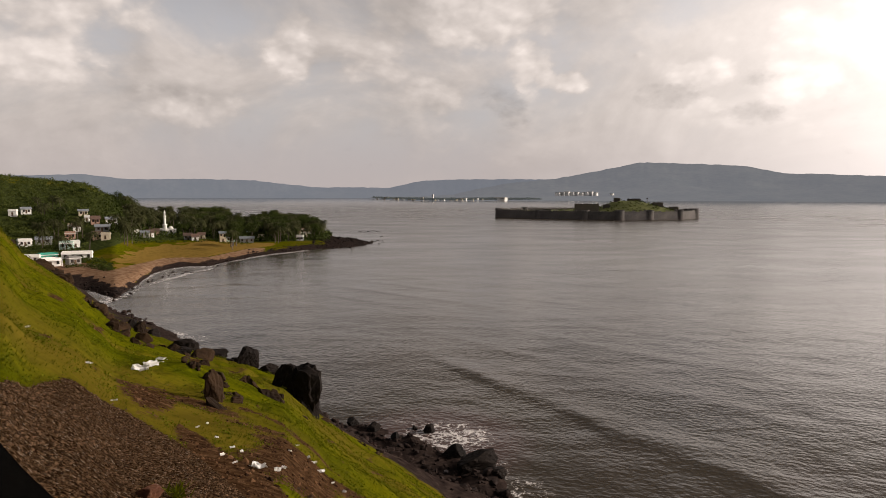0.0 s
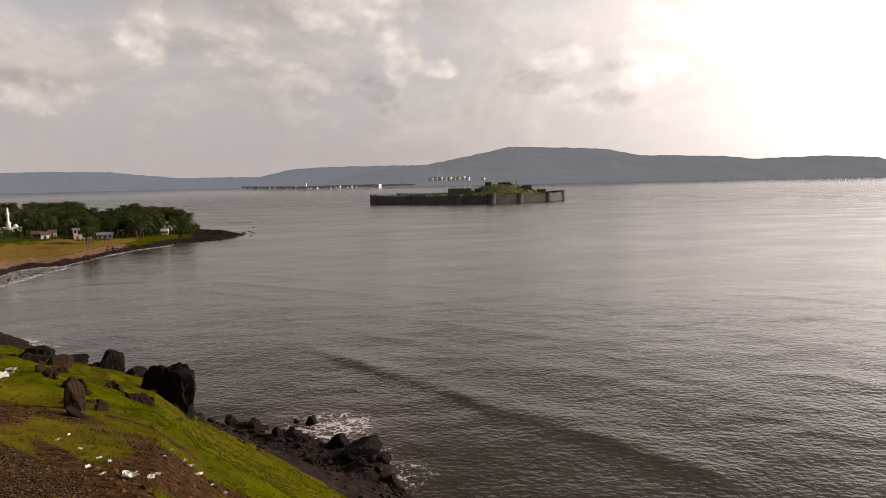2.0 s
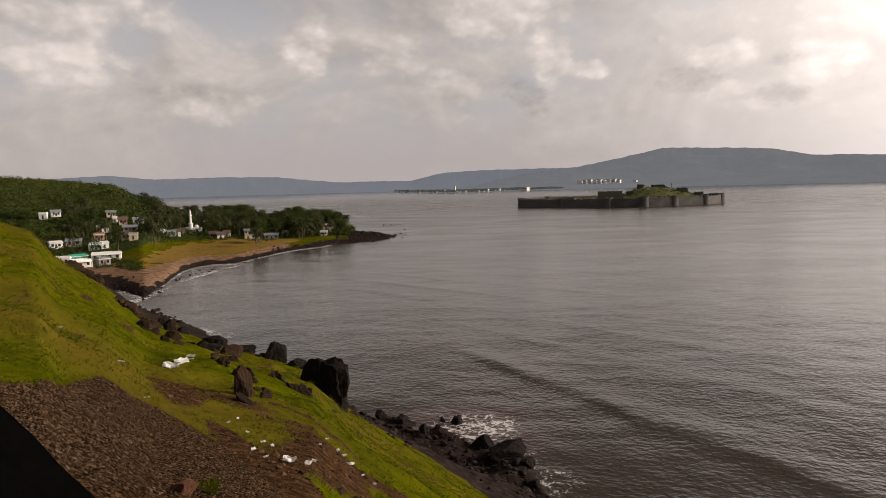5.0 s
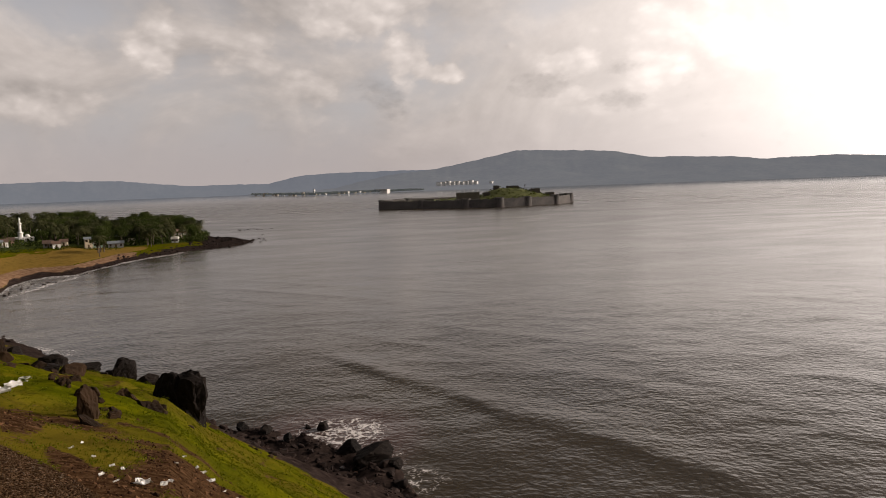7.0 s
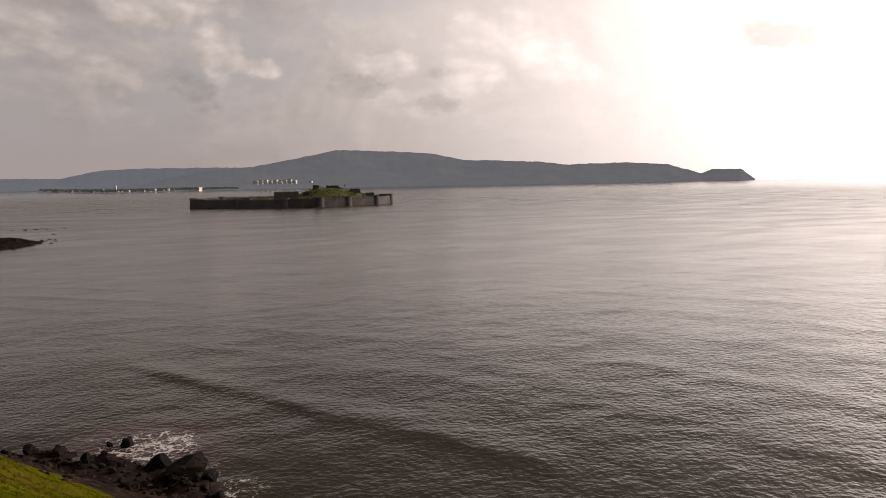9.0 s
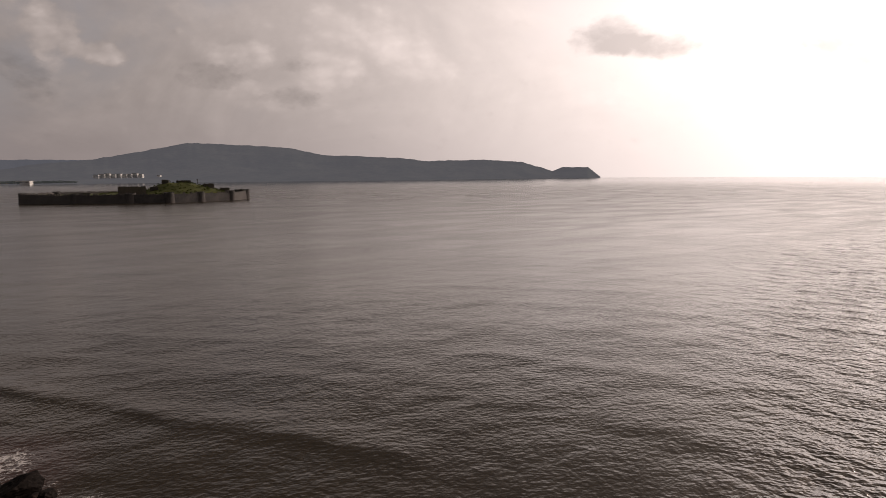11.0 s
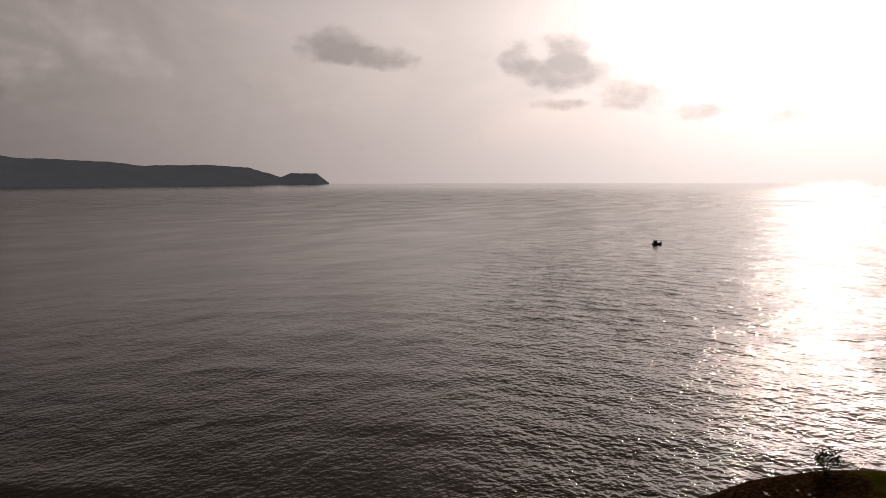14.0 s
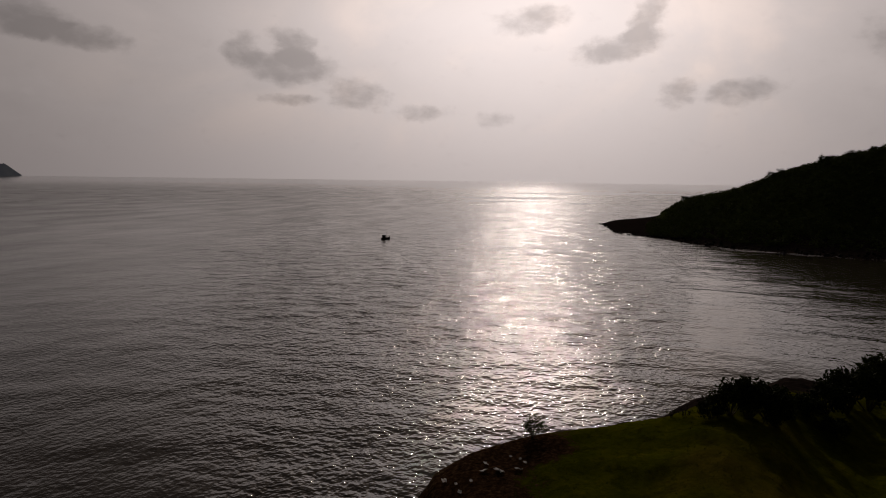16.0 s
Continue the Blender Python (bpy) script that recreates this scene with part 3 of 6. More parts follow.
def swell(A, Rr):
    X, Y = -np.sin(np.radians(A)) * Rr, np.cos(np.radians(A)) * Rr
    crest = np.interp(A, [-60, -34, -27, -14, -4.5, 2, 10], [70, 83, 89, 104, 127, 150, 190])
    wander = 5.0 * fbm(X * 0.012, Y * 0.012, 3)
    roller = 0.46 * np.exp(-((Rr - crest) / np.where(Rr > crest, 7.0, 3.8)) ** 2) * ease((A + 36) / 6) * ease((4 - A) / 8)
    # the swells that follow it in, lower the farther out
    lag = (Rr - crest + wander) / 27.0
    train = 0.5 + 0.5 * np.cos(6.2832 * lag + 0.6 * np.sin(6.2832 * lag))
    roller = roller + 0.34 * (train ** 2 - 0.35) * ease(lag - 0.4) * np.exp(-np.maximum(lag, 0) / 6.0) * (0.55 + 0.8 * fbm(X * 0.02 + 5, Y * 0.02, 3))
    # steeper seas run in from the open water
    seas = 0.30 * fbm(X * 0.45, Y * 0.20, 2) * ease((-A - 52) / 18) * ease((Rr - 110) / 90) * ease((1700 - Rr) / 700) * ease((A + 100) / 6)
    near = np.clip((260 - Rr) / 160, 0, 1)
    return seas + roller * (0.8 + 0.4 * fbm(X * 0.06, Y * 0.06, 2)) + near * 0.05 * fbm(X * 0.3, Y * 0.36, 2) + 0.10 * fbm(X * 0.07, Y * 0.10, 3) * np.clip((1500 - Rr) / 1200, 0, 1)


def water_masks(A, Rr, Z):
    X, Y = -np.sin(np.radians(A)) * Rr, np.cos(np.radians(A)) * Rr
    depth = -land(A, Rr)
    wash = np.exp(-np.abs(depth) / 0.55)
    near = Rr < 135
    surf = 1.0 * ease(1.5 - np.hypot((A + 0.3) / 4.4, (Rr - 99) / 8.0)) + 0.9 * ease(1.3 - np.hypot((A + 6.8) / 4.2, (Rr - 80) / 7)) + 0.4 * ease(1.2 - np.hypot((A + 2) / 6, (Rr - 90) / 14))
    line = np.exp(-((Rr - 84 - (A + 30) * 0.9) / 4.0) ** 2) * ((A > -32) & (A < -6)) * 0.25
    lap = ease(1.3 - np.abs(depth) / 1.7) * 1.35 * ease((Rr - 150) / 40) * np.where(A < -90, 1.0, ease((A - 9) / 3)) * (0.75 + 0.35 * fbm(X * 0.06, Y * 0.06, 3))
    breaker = np.interp(A, [18.9, 20.2, 21.4, 22.4, 23.4, 24.4, 25.2, 26], [331, 315, 299, 288, 274, 257, 247, 242])
    corner = np.interp(A, [19.9, 21.5, 22.1, 23.5, 24.5, 25.2, 26], [176, 189, 197, 204, 212, 226, 238])
    patchy = 0.85 + 0.5 * fbm(X * 0.05, Y * 0.05, 3)
    bars = np.where((A > 13) & (A < 27), (np.exp(-((Rr - breaker - 3) / np.where(Rr > breaker, 9.0, 3.5)) ** 2) * ease((A - 17.5) / 2) + np.exp(-((Rr - corner) / 6.0) ** 2) * ease((A - 19) / 1.5) + 0.95 * np.exp(-((Rr - np.interp(A, [12.5, 14.6, 16.6, 18.9], [418, 398, 372, 331]) + 2) / 4.0) ** 2) * ease((19.4 - A) / 1)) * patchy, 0)
    foam = np.where(near, np.maximum(surf * (A > -14), 0.85 * wash * (A < -60)) + line, np.maximum(wash * 0.95, lap))
    for a0, r0, wa, wr, k in ((11.3, 432, 0.7, 3, 1.0), (14.6, 398, 0.6, 4, 0.9), (8.6, 860, 1.8, 45, 0.85), (-20.8, 1105, 0.9, 14, 0.9), (-14.3, 940, 0.8, 4, 0.9), (-103.2, 378, 2.8, 6, 1.3), (-97.5, 424, 3, 5, 1.15), (-108, 376, 3, 3, 0.85), (-106.5, 128, 3, 9, 0.9), (19.4, 176, 1.0, 6, 0.8)):
        foam = np.maximum(foam, k * ease(1.4 - np.hypot((A - a0) / wa, (Rr - r0) / wr)))
    foam = np.maximum(foam, 1.3 * bars)
    ledge = np.interp(A, [-8, -5, -2, 2, 6], [68, 83, 88, 97, 103])
    foam = np.maximum(foam, np.where((A > -9) & (A < 6), (0.86 + 0.35 * fbm(X * 0.12, Y * 0.12, 3)) * np.exp(-((Rr - ledge - 5) / 8.0) ** 2) * ease((A + 9) / 3) * ease((6 - A) / 3), 0))
    shallow = ease(1.5 - np.hypot((A - 0.5) / 8, (Rr - 96) / 16)) * 0.8
    calm = ease((-A - 95) / 6) * ease((Rr - 100) / 50) * ease((520 - Rr) / 100)
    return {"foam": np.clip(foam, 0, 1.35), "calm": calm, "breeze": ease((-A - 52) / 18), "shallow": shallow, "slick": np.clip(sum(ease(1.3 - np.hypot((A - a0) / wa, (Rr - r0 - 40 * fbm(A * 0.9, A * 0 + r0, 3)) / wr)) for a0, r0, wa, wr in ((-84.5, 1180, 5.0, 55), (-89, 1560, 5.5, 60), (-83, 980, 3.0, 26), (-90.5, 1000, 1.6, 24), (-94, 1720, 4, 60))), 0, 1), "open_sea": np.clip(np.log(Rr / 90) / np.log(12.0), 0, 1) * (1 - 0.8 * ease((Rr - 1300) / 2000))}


water_spokes = np.append(steps((-180, -118, 31), (-118, 44, 540), (44, 180.01, 50)), 180.0)
water_rings = np.concatenate([np.geomspace(45, 460, 330, endpoint=False), np.geomspace(460, 1500, 230, endpoint=False), np.geomspace(1500, 4960, 75)])
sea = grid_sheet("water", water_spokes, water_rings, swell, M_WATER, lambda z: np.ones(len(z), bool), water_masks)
tagged(sea, "muddy grey-brown choppy sea with foam at the rocks", "sea", kind="structure")


def ridge(name, tab, mat, label, back=4985.0):
    """A hill range: azimuth, height of its crest seen from the eye, distance of its foot, distance of its crest."""
    a0, a1 = tab[0][0], tab[0][-1]

    def high(A, Rr):
        crest, foot, top = (np.interp(A, tab[0], row) for row in tab[1:])
        X, Y = -np.sin(np.radians(A)) * Rr, np.cos(np.radians(A)) * Rr
        h = 35 + top * np.tan(np.radians(crest + 0.035 * fbm(A * 3.1, A * 0 + 2, 4)))
        up = np.clip((Rr - foot) / (top - foot), 0, 1)
        down = np.clip((back - Rr) / (back - top), 0, 1)
        z = h * np.minimum(up ** 1.25, ease(down)) * (1 + 0.22 * fbm(X * 0.004, Y * 0.004, 5) * np.sin(np.pi * up))
        return np.where(Rr < foot, -6.0, z + 2.0)

    rr = np.concatenate([np.linspace(tab[2].min() - 20, tab[3].min(), 44, endpoint=False), np.linspace(tab[3].min(), back, 26)])
    ob = grid_sheet(name, np.linspace(a0, a1, int((a1 - a0) * 7)), rr, high, mat, lambda z: (z > -4).any(axis=1), lambda A, Rr, Z: {})
    return tagged(ob, label, "hills", kind="structure")


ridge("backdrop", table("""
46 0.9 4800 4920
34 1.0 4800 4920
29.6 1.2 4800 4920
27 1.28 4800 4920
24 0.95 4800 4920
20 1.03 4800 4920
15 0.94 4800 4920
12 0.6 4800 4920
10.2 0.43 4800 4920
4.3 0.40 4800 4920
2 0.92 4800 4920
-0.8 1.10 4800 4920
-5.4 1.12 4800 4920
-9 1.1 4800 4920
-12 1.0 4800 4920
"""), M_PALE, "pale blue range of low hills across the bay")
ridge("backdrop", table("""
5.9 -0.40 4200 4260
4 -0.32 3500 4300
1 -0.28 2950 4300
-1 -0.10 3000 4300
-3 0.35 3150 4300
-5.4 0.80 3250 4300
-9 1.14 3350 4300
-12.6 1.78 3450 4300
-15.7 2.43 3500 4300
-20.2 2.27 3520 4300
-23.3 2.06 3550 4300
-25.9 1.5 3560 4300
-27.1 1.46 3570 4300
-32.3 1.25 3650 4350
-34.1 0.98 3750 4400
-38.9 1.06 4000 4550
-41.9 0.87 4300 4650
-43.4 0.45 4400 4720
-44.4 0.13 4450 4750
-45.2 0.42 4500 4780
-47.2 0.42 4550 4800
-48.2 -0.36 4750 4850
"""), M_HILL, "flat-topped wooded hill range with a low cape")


# ---------------------------------------------------------------- builders
def leaf_quads(centres, sizes, rng, tilt=1.0):
    """Many small leaves or sprays: one bent four-sided blade at each centre, turned at random."""
    n = len(centres)
    a, b = rng.normal(size=(n, 3)), rng.normal(size=(n, 3))
    a[:, 2] *= tilt
    a /= np.linalg.norm(a, axis=1)[:, None]
    b -= a * (a * b).sum(1)[:, None]
    b /= np.linalg.norm(b, axis=1)[:, None]
    s = np.asarray(sizes)[:, None]
    c = np.asarray(centres)
    co = np.stack([c - a * s, c - b * s * 0.55, c + a * s, c + b * s * 0.55], 1).reshape(-1, 3)
    return co, np.arange(n * 4).reshape(n, 4)


def rock_bm(w, d, h, seed, detail=3, rough=0.32, boxy=0.25):
    """A craggy boulder: a ball cut by planes and roughened, its foot sunk below zero."""
    rng = np.random.default_rng(seed)
    bm = bmesh.new()
    bmesh.ops.create_icosphere(bm, subdivisions=detail, radius=1.0)
    cuts = [(Vector(v).normalized(), rng.uniform(0.5, 0.82)) for v in rng.normal(size=(13, 3)) * (1, 1, 0.7)]
    off = Vector(rng.uniform(-50, 50, 3))
    for v in bm.verts:
        p = v.co.lerp(v.co / max(abs(c) for c in v.co) * 0.86, boxy)
        p += p.normalized() * noise.noise(p * 1.3 + off) * rough * 0.8
        for n, lim in cuts:
            over = p.dot(n) - lim
            if over > 0:
                p -= n * over * 0.93
        # upright cracks and worn facets
        crack = abs(noise.noise(Vector((p.x * 3.2, p.y * 3.2, p.z * 0.7)) + off))
        p -= Vector((p.x, p.y, 0)) * max(0.0, 0.10 - crack) * rough * 3.0
        p += p.normalized() * (noise.noise(p * 5.0 + off) * rough * 0.22 + noise.noise(p * 12.0 + off) * rough * 0.13 + noise.noise(p * 25.0 + off) * rough * 0.06)
        v.co = Vector((p.x * w / 2, p.y * d / 2, (p.z + 0.55) * h / 1.55))
    return bm


def join_bm(bms):
    """Several bmeshes put into one."""
    out = bmesh.new()
    for b in bms:
        me = bpy.data.meshes.new("tmp")
        b.to_mesh(me)
        b.free()
        out.from_mesh(me)
        bpy.data.meshes.remove(me)
    return out


def boulder(az, r, w, d, h, seed, mat, label, name="boulder", detail=4, turn=0.0, sink=0.25, group="boulders on the slope", rough=0.32, boxy=0.3, lean=0.0):
    m = Matrix.Translation(spot(az, r, -sink)) @ Matrix.Rotation(radians(az), 4, "Z") @ Matrix.Rotation(radians(lean), 4, "Y") @ Matrix.Rotation(radians(turn), 4, "Z")
    ob = part(name, rock_bm(w, d, h, seed, detail, rough, boxy), mat)
    ob.matrix_world = m
    return tagged(ob, label, "rock", group)


def scattered_rocks(name, places, mat, label, seed, tall=1.0):
    """Rocks past counting, as one mesh: (x, y, z, size)."""
    rng = np.random.default_rng(seed)
    base = []
    for k in range(6):
        b = rock_bm(1, 1, 0.8, seed * 10 + k, 2, 0.55, 0.0)
        b.verts.ensure_lookup_table()
        base.append((np.array([v.co[:] for v in b.verts]), np.array([[v.index for v in f.verts] for f in b.faces])))
        b.free()
    vs, fs, at = [], [], 0
    for x, y, z, s in places:
        co, fa = base[rng.integers(6)]
        t = rng.uniform(0, 6.28)
        c = co * s * rng.uniform(0.7, 1.3, 3) * (1, 1, tall)
        c = np.stack([c[:, 0] * math.cos(t) - c[:, 1] * math.sin(t) + x, c[:, 0] * math.sin(t) + c[:, 1] * math.cos(t) + y, c[:, 2] + z - 0.2 * s], 1)
        vs.append(c)
        fs.append(fa + at)
        at += len(c)
    ob = mesh_object(name, np.concatenate(vs), np.concatenate(fs), mat)
    return tagged(ob, label, "rocks", kind="stuff")


def window_parts(parent, x, y, z, w, h, facing=-1):
    """A window on a wall across y: frame with the dark pane in it, and a sill."""
    fr = bmesh.new()
    t, o = 0.09, y + facing * 0.05
    for x0, x1, z0, z1 in ((x - w / 2 - t, x - w / 2, z - t, z + h + t), (x + w / 2, x + w / 2 + t, z - t, z + h + t), (x - w / 2, x + w / 2, z + h, z + h + t), (x - w / 2, x + w / 2, z - t, z), (x - 0.03, x + 0.03, z, z + h)):
        box(fr, x0, x1, min(y, o), max(y, o) + 0.02, z0, z1)
    win = part("window", fr, M_WOOD, parent)
    pane = box(bmesh.new(), x - w / 2, x + w / 2, y + facing * 0.012 - 0.01, y + facing * 0.012 + 0.01, z, z + h)
    part("pane", pane, M_GLASS, win, "dark glass")
    return win


def house(m, w, d, floors, wall_mat, roof, label, trim=None, veranda=False, group="village houses"):
    """A small house with its front along -y: walls, openings, roof, and a veranda if it has one."""
    hs = 2.7
    high = hs * floors
    top = thing("house", m, label, "house", group)
    b = box(bmesh.new(), -w / 2, w / 2, -d / 2, d / 2, -2.5, high, 0.04)
    part("wall", b, wall_mat, top)
    b = box(bmesh.new(), -0.45, 0.45, -d / 2 - 0.06, -d / 2 + 0.02, 0.05, 2.05)
    part("door", b, M_WOOD, top, "brown wooden door")
    n = max(2, int(w / 2.6))
    for f in range(floors):
        for i in range(n):
            x = (i + 0.5) / n * w - w / 2
            if f == 0 and abs(x) < 1.1:
                continue
            window_parts(top, x, -d / 2, f * hs + 1.0, 0.95, 1.15)
        if f:
            b = box(bmesh.new(), -w / 2 - 0.25, w / 2 + 0.25, -d / 2 - 0.3, -d / 2 - 0.003, f * hs - 0.12, f * hs + 0.06, 0.02)
            part("floor_band", b, trim or wall_mat, top)
    if roof == "flat":
        b = box(bmesh.new(), -w / 2 - 0.35, w / 2 + 0.35, -d / 2 - 0.35, d / 2 + 0.35, high, high + 0.22, 0.03)
        ro = part("roof", b, trim or M_WHITE, top, "flat slab roof")
        b = bmesh.new()
        for x0, x1, y0, y1 in ((-w / 2, w / 2, -d / 2, -d / 2 + 0.15), (-w / 2, w / 2, d / 2 - 0.15, d / 2), (-w / 2, -w / 2 + 0.15, -d / 2 + 0.15, d / 2 - 0.15), (w / 2 - 0.15, w / 2, -d / 2 + 0.15, d / 2 - 0.15)):
            box(b, x0, x1, y0, y1, high + 0.22, high + 0.95)
        part("parapet", b, wall_mat, ro)
    else:
        b, over, rise = bmesh.new(), 0.5, (0.28 if roof == "sheet" else 0.42) * d / 2 * 1.6
        for side in (-1, 1):
            y_out, z_out = side * (d / 2 + over), high - over * rise / (d / 2)
            v = [b.verts.new(c) for c in ((-w / 2 - over, y_out, z_out), (w / 2 + over, y_out, z_out), (w / 2 + over, 0, high + rise), (-w / 2 - over, 0, high + rise))]
            u = [b.verts.new(c.co + Vector((0, 0, 0.14))) for c in v]
            b.faces.new(v if side > 0 else v[::-1])
            b.faces.new(u[::-1] if side > 0 else u)
            for i in range(4):
                b.faces.new((v[i], v[(i + 1) % 4], u[(i + 1) % 4], u[i]))
        ro = part("roof", b, M_TILE if roof == "tile" else M_SHEET, top, "red clay tile roof" if roof == "tile" else "grey sheet roof")
        for x in (-w / 2, w / 2 - 0.2):
            g2 = bmesh.new()
            vs = [g2.verts.new(c) for c in ((x, -d / 2, high), (x, d / 2, high), (x, 0, high + rise), (x + 0.2, -d / 2, high), (x + 0.2, d / 2, high), (x + 0.2, 0, high + rise))]
            for f in ((0, 2, 1), (3, 4, 5), (0, 1, 4, 3), (1, 2, 5, 4), (2, 0, 3, 5)):
                g2.faces.new([vs[i] for i in f])
            part("gable", g2, wall_mat, top)
    if veranda:
        b = box(bmesh.new(), -w / 2, w / 2, -d / 2 - 2.0, -d / 2 - 0.36, hs - 0.15, hs + 0.02, 0.02)
        ver = part("veranda", b, trim or M_WHITE, top, "white veranda roof slab")
        for i in range(max(3, int(w / 2.5))):
            x = -w / 2 + 0.2 + i * (w - 0.4) / (max(3, int(w / 2.5)) - 1)
            part("post", box(bmesh.new(), x - 0.12, x + 0.12, -d / 2 - 1.95, -d / 2 - 1.71, -1.5, hs - 0.15, 0.02), trim or M_WHITE, ver)
        if floors > 1:
            rail = box(bmesh.new(), -w / 2, w / 2, -d / 2 - 2.0, -d / 2 - 1.9, hs + 0.02, hs + 0.95)
            part("railing", rail, trim or M_WHITE, ver)
    return top


def palm_meshes(seed):
    """Trunk and crown meshes of a coconut palm, 1 m to 1 m."""
    rng = np.random.default_rng(seed)
    high, bend = rng.uniform(8.5, 11.5), rng.uniform(-1.2, 1.2, 2)
    v, f, sides = [], [], 7
    for i in range(9):
        s = i / 8
        c = (bend[0] * s * s, bend[1] * s * s, s * high - 0.5)
        rad = 0.24 * (1 - 0.45 * s) + (0.10 if i == 0 else 0)
        for k in range(sides):
            a = 6.283 * k / sides
            v.append((c[0] + rad * math.cos(a), c[1] + rad * math.sin(a), c[2]))
    for i in range(8):
        for k in range(sides):
            a, b = i * sides + k, i * sides + (k + 1) % sides
            f.append((a, b, b + sides, a + sides))
    top = np.array([bend[0], bend[1], high - 0.5])
    cv, cf = [], []
    for k in range(30):
        a = 6.283 * k / 30 + rng.uniform(-0.15, 0.15)
        rise, ln = rng.uniform(-0.7, 1.15), rng.uniform(3.6, 5.2)
        out, side = np.array([math.cos(a), math.sin(a), 0]), np.array([-math.sin(a), math.cos(a), 0])
        spine = []
        for j in range(7):
            s = j / 6
            spine.append(top + out * ln * s * (1 - 0.22 * s) + np.array([0, 0, rise * ln * s * 0.75 - (1.1 + 0.35 * rise) * ln * 0.62 * s * s]))
        for j in range(6):
            # leaflets hang from the spine on both sides, with gaps between them
            for sd in (-1, 1):
                for h in (0.0, 0.5):
                    p = spine[j] * (1 - h) + spine[j + 1] * h
                    q = spine[j] * (0.62 - h) + spine[j + 1] * (0.38 + h)
                    w = 0.95 * math.sin(0.5 + 2.3 * (j + h) / 6.5)
                    tip = (p + q) / 2 + side * sd * w * 0.8 + out * 0.35 - np.array([0, 0, w * rng.uniform(0.35, 0.8)])
                    i0 = len(cv)
                    cv += [p, q, tip]
                    cf.append((i0, i0 + 1, i0 + 2))
    return (v, f), (cv, cf)


def palm(seed):
    t, c = palm_meshes(seed)
    ob = thing("coconut_palm", Matrix(), "coconut palm with drooping dark green fronds", "palm", "palms of the village grove")
    mesh_object("trunk", *t, M_BARK, ob, True)
    mesh_object("crown", *c, M_PALM, ob)
    return ob


def tree(seed, high=7.0, wide=6.0, mat=None, leaves=420, label="round leafy tree with a dense dark green crown", group="leafy trees of the village"):
    """Tapered trunk, forked limbs, and a crown of leaf sprays in uneven clumps."""
    rng = np.random.default_rng(seed)
    ob = thing("tree", Matrix(), label, "tree", group)
    v, f, sides = [], [], 6

    def limb(p, q, r0, r1):
        p, q = np.array(p, float), np.array(q, float)
        ax = (q - p) / np.linalg.norm(q - p)
        u = np.cross(ax, (0.3, 0.9, 0.2))
        u /= np.linalg.norm(u)
        w = np.cross(ax, u)
        i0 = len(v)
        for c, r in ((p, r0), ((p + q) / 2 + rng.normal(0, 0.05, 3) * high * 0.3, (r0 + r1) / 2), (q, r1)):
            for k in range(sides):
                a = 6.283 * k / sides
                v.append(c + (u * math.cos(a) + w * math.sin(a)) * r)
        for i in range(2):
            for k in range(sides):
                a, b = i0 + i * sides + k, i0 + i * sides + (k + 1) % sides
                f.append((a, b, b + sides, a + sides))

    fork = np.array([rng.uniform(-0.2, 0.2), rng.uniform(-0.2, 0.2), high * 0.38])
    limb((0, 0, -0.4), fork, 0.035 * high, 0.022 * high)
    tips = []
    for k in range(6):
        a = 6.283 * k / 6 + rng.uniform(-0.4, 0.4)
        tip = fork + np.array([math.cos(a) * wide * rng.uniform(0.18, 0.36), math.sin(a) * wide * rng.uniform(0.18, 0.36), high * rng.uniform(0.15, 0.45)])
        limb(fork, tip, 0.018 * high, 0.006 * high)
        tips.append(tip)
    mesh_object("trunk", v, f, M_BARK, ob, True)
    pts, sz = [], []
    clumps = tips + [fork + np.array([rng.normal(0, wide * 0.2), rng.normal(0, wide * 0.2), high * rng.uniform(0.1, 0.5)]) for _ in range(7)]
    for c in clumps:
        n = leaves // len(clumps)
        d = rng.normal(size=(n, 3))
        d /= np.linalg.norm(d, axis=1)[:, None]
        rad = wide * rng.uniform(0.16, 0.26)
        pts.append(c + d * rad * rng.uniform(0.45, 1.05, (n, 1)) * np.array([1, 1, 0.75]))
        sz.append(rng.uniform(0.017, 0.040, n) * wide)
    co, fa = leaf_quads(np.concatenate(pts), np.concatenate(sz), rng)
    mesh_object("crown", co, fa, mat or M_LEAF, ob)
    return ob


def land_many(az, r):
    a = np.radians(az)
    return np.stack([-np.sin(a) * r, np.cos(a) * r, land(az, r)], 1)


def scrub(name, az, r, size, per, mat, label, seed):
    """Bushes past counting: clumps of leaf sprays standing on the ground."""
    rng = np.random.default_rng(seed)
    base = land_many(az, r)
    pts, sz = [], []
    for p, s in zip(base, size):
        d = rng.normal(size=(per, 3))
        d /= np.linalg.norm(d, axis=1)[:, None]
        d[:, 2] = np.abs(d[:, 2]) * rng.uniform(0.8, 1.3)
        pts.append(p + d * s * rng.uniform(0.4, 1.0, (per, 1)))
        sz.append(s * rng.uniform(0.13, 0.27, per))
    co, fa = leaf_quads(np.concatenate(pts), np.concatenate(sz), rng)
    return tagged(mesh_object(name, co, fa, mat), label, "bushes", kind="stuff")


# ---------------------------------------------------------------- sea fort on its island
def polar(az, r, z=0.0):
    a = radians(az)
    return Vector((-math.sin(a) * r, math.cos(a) * r, z))


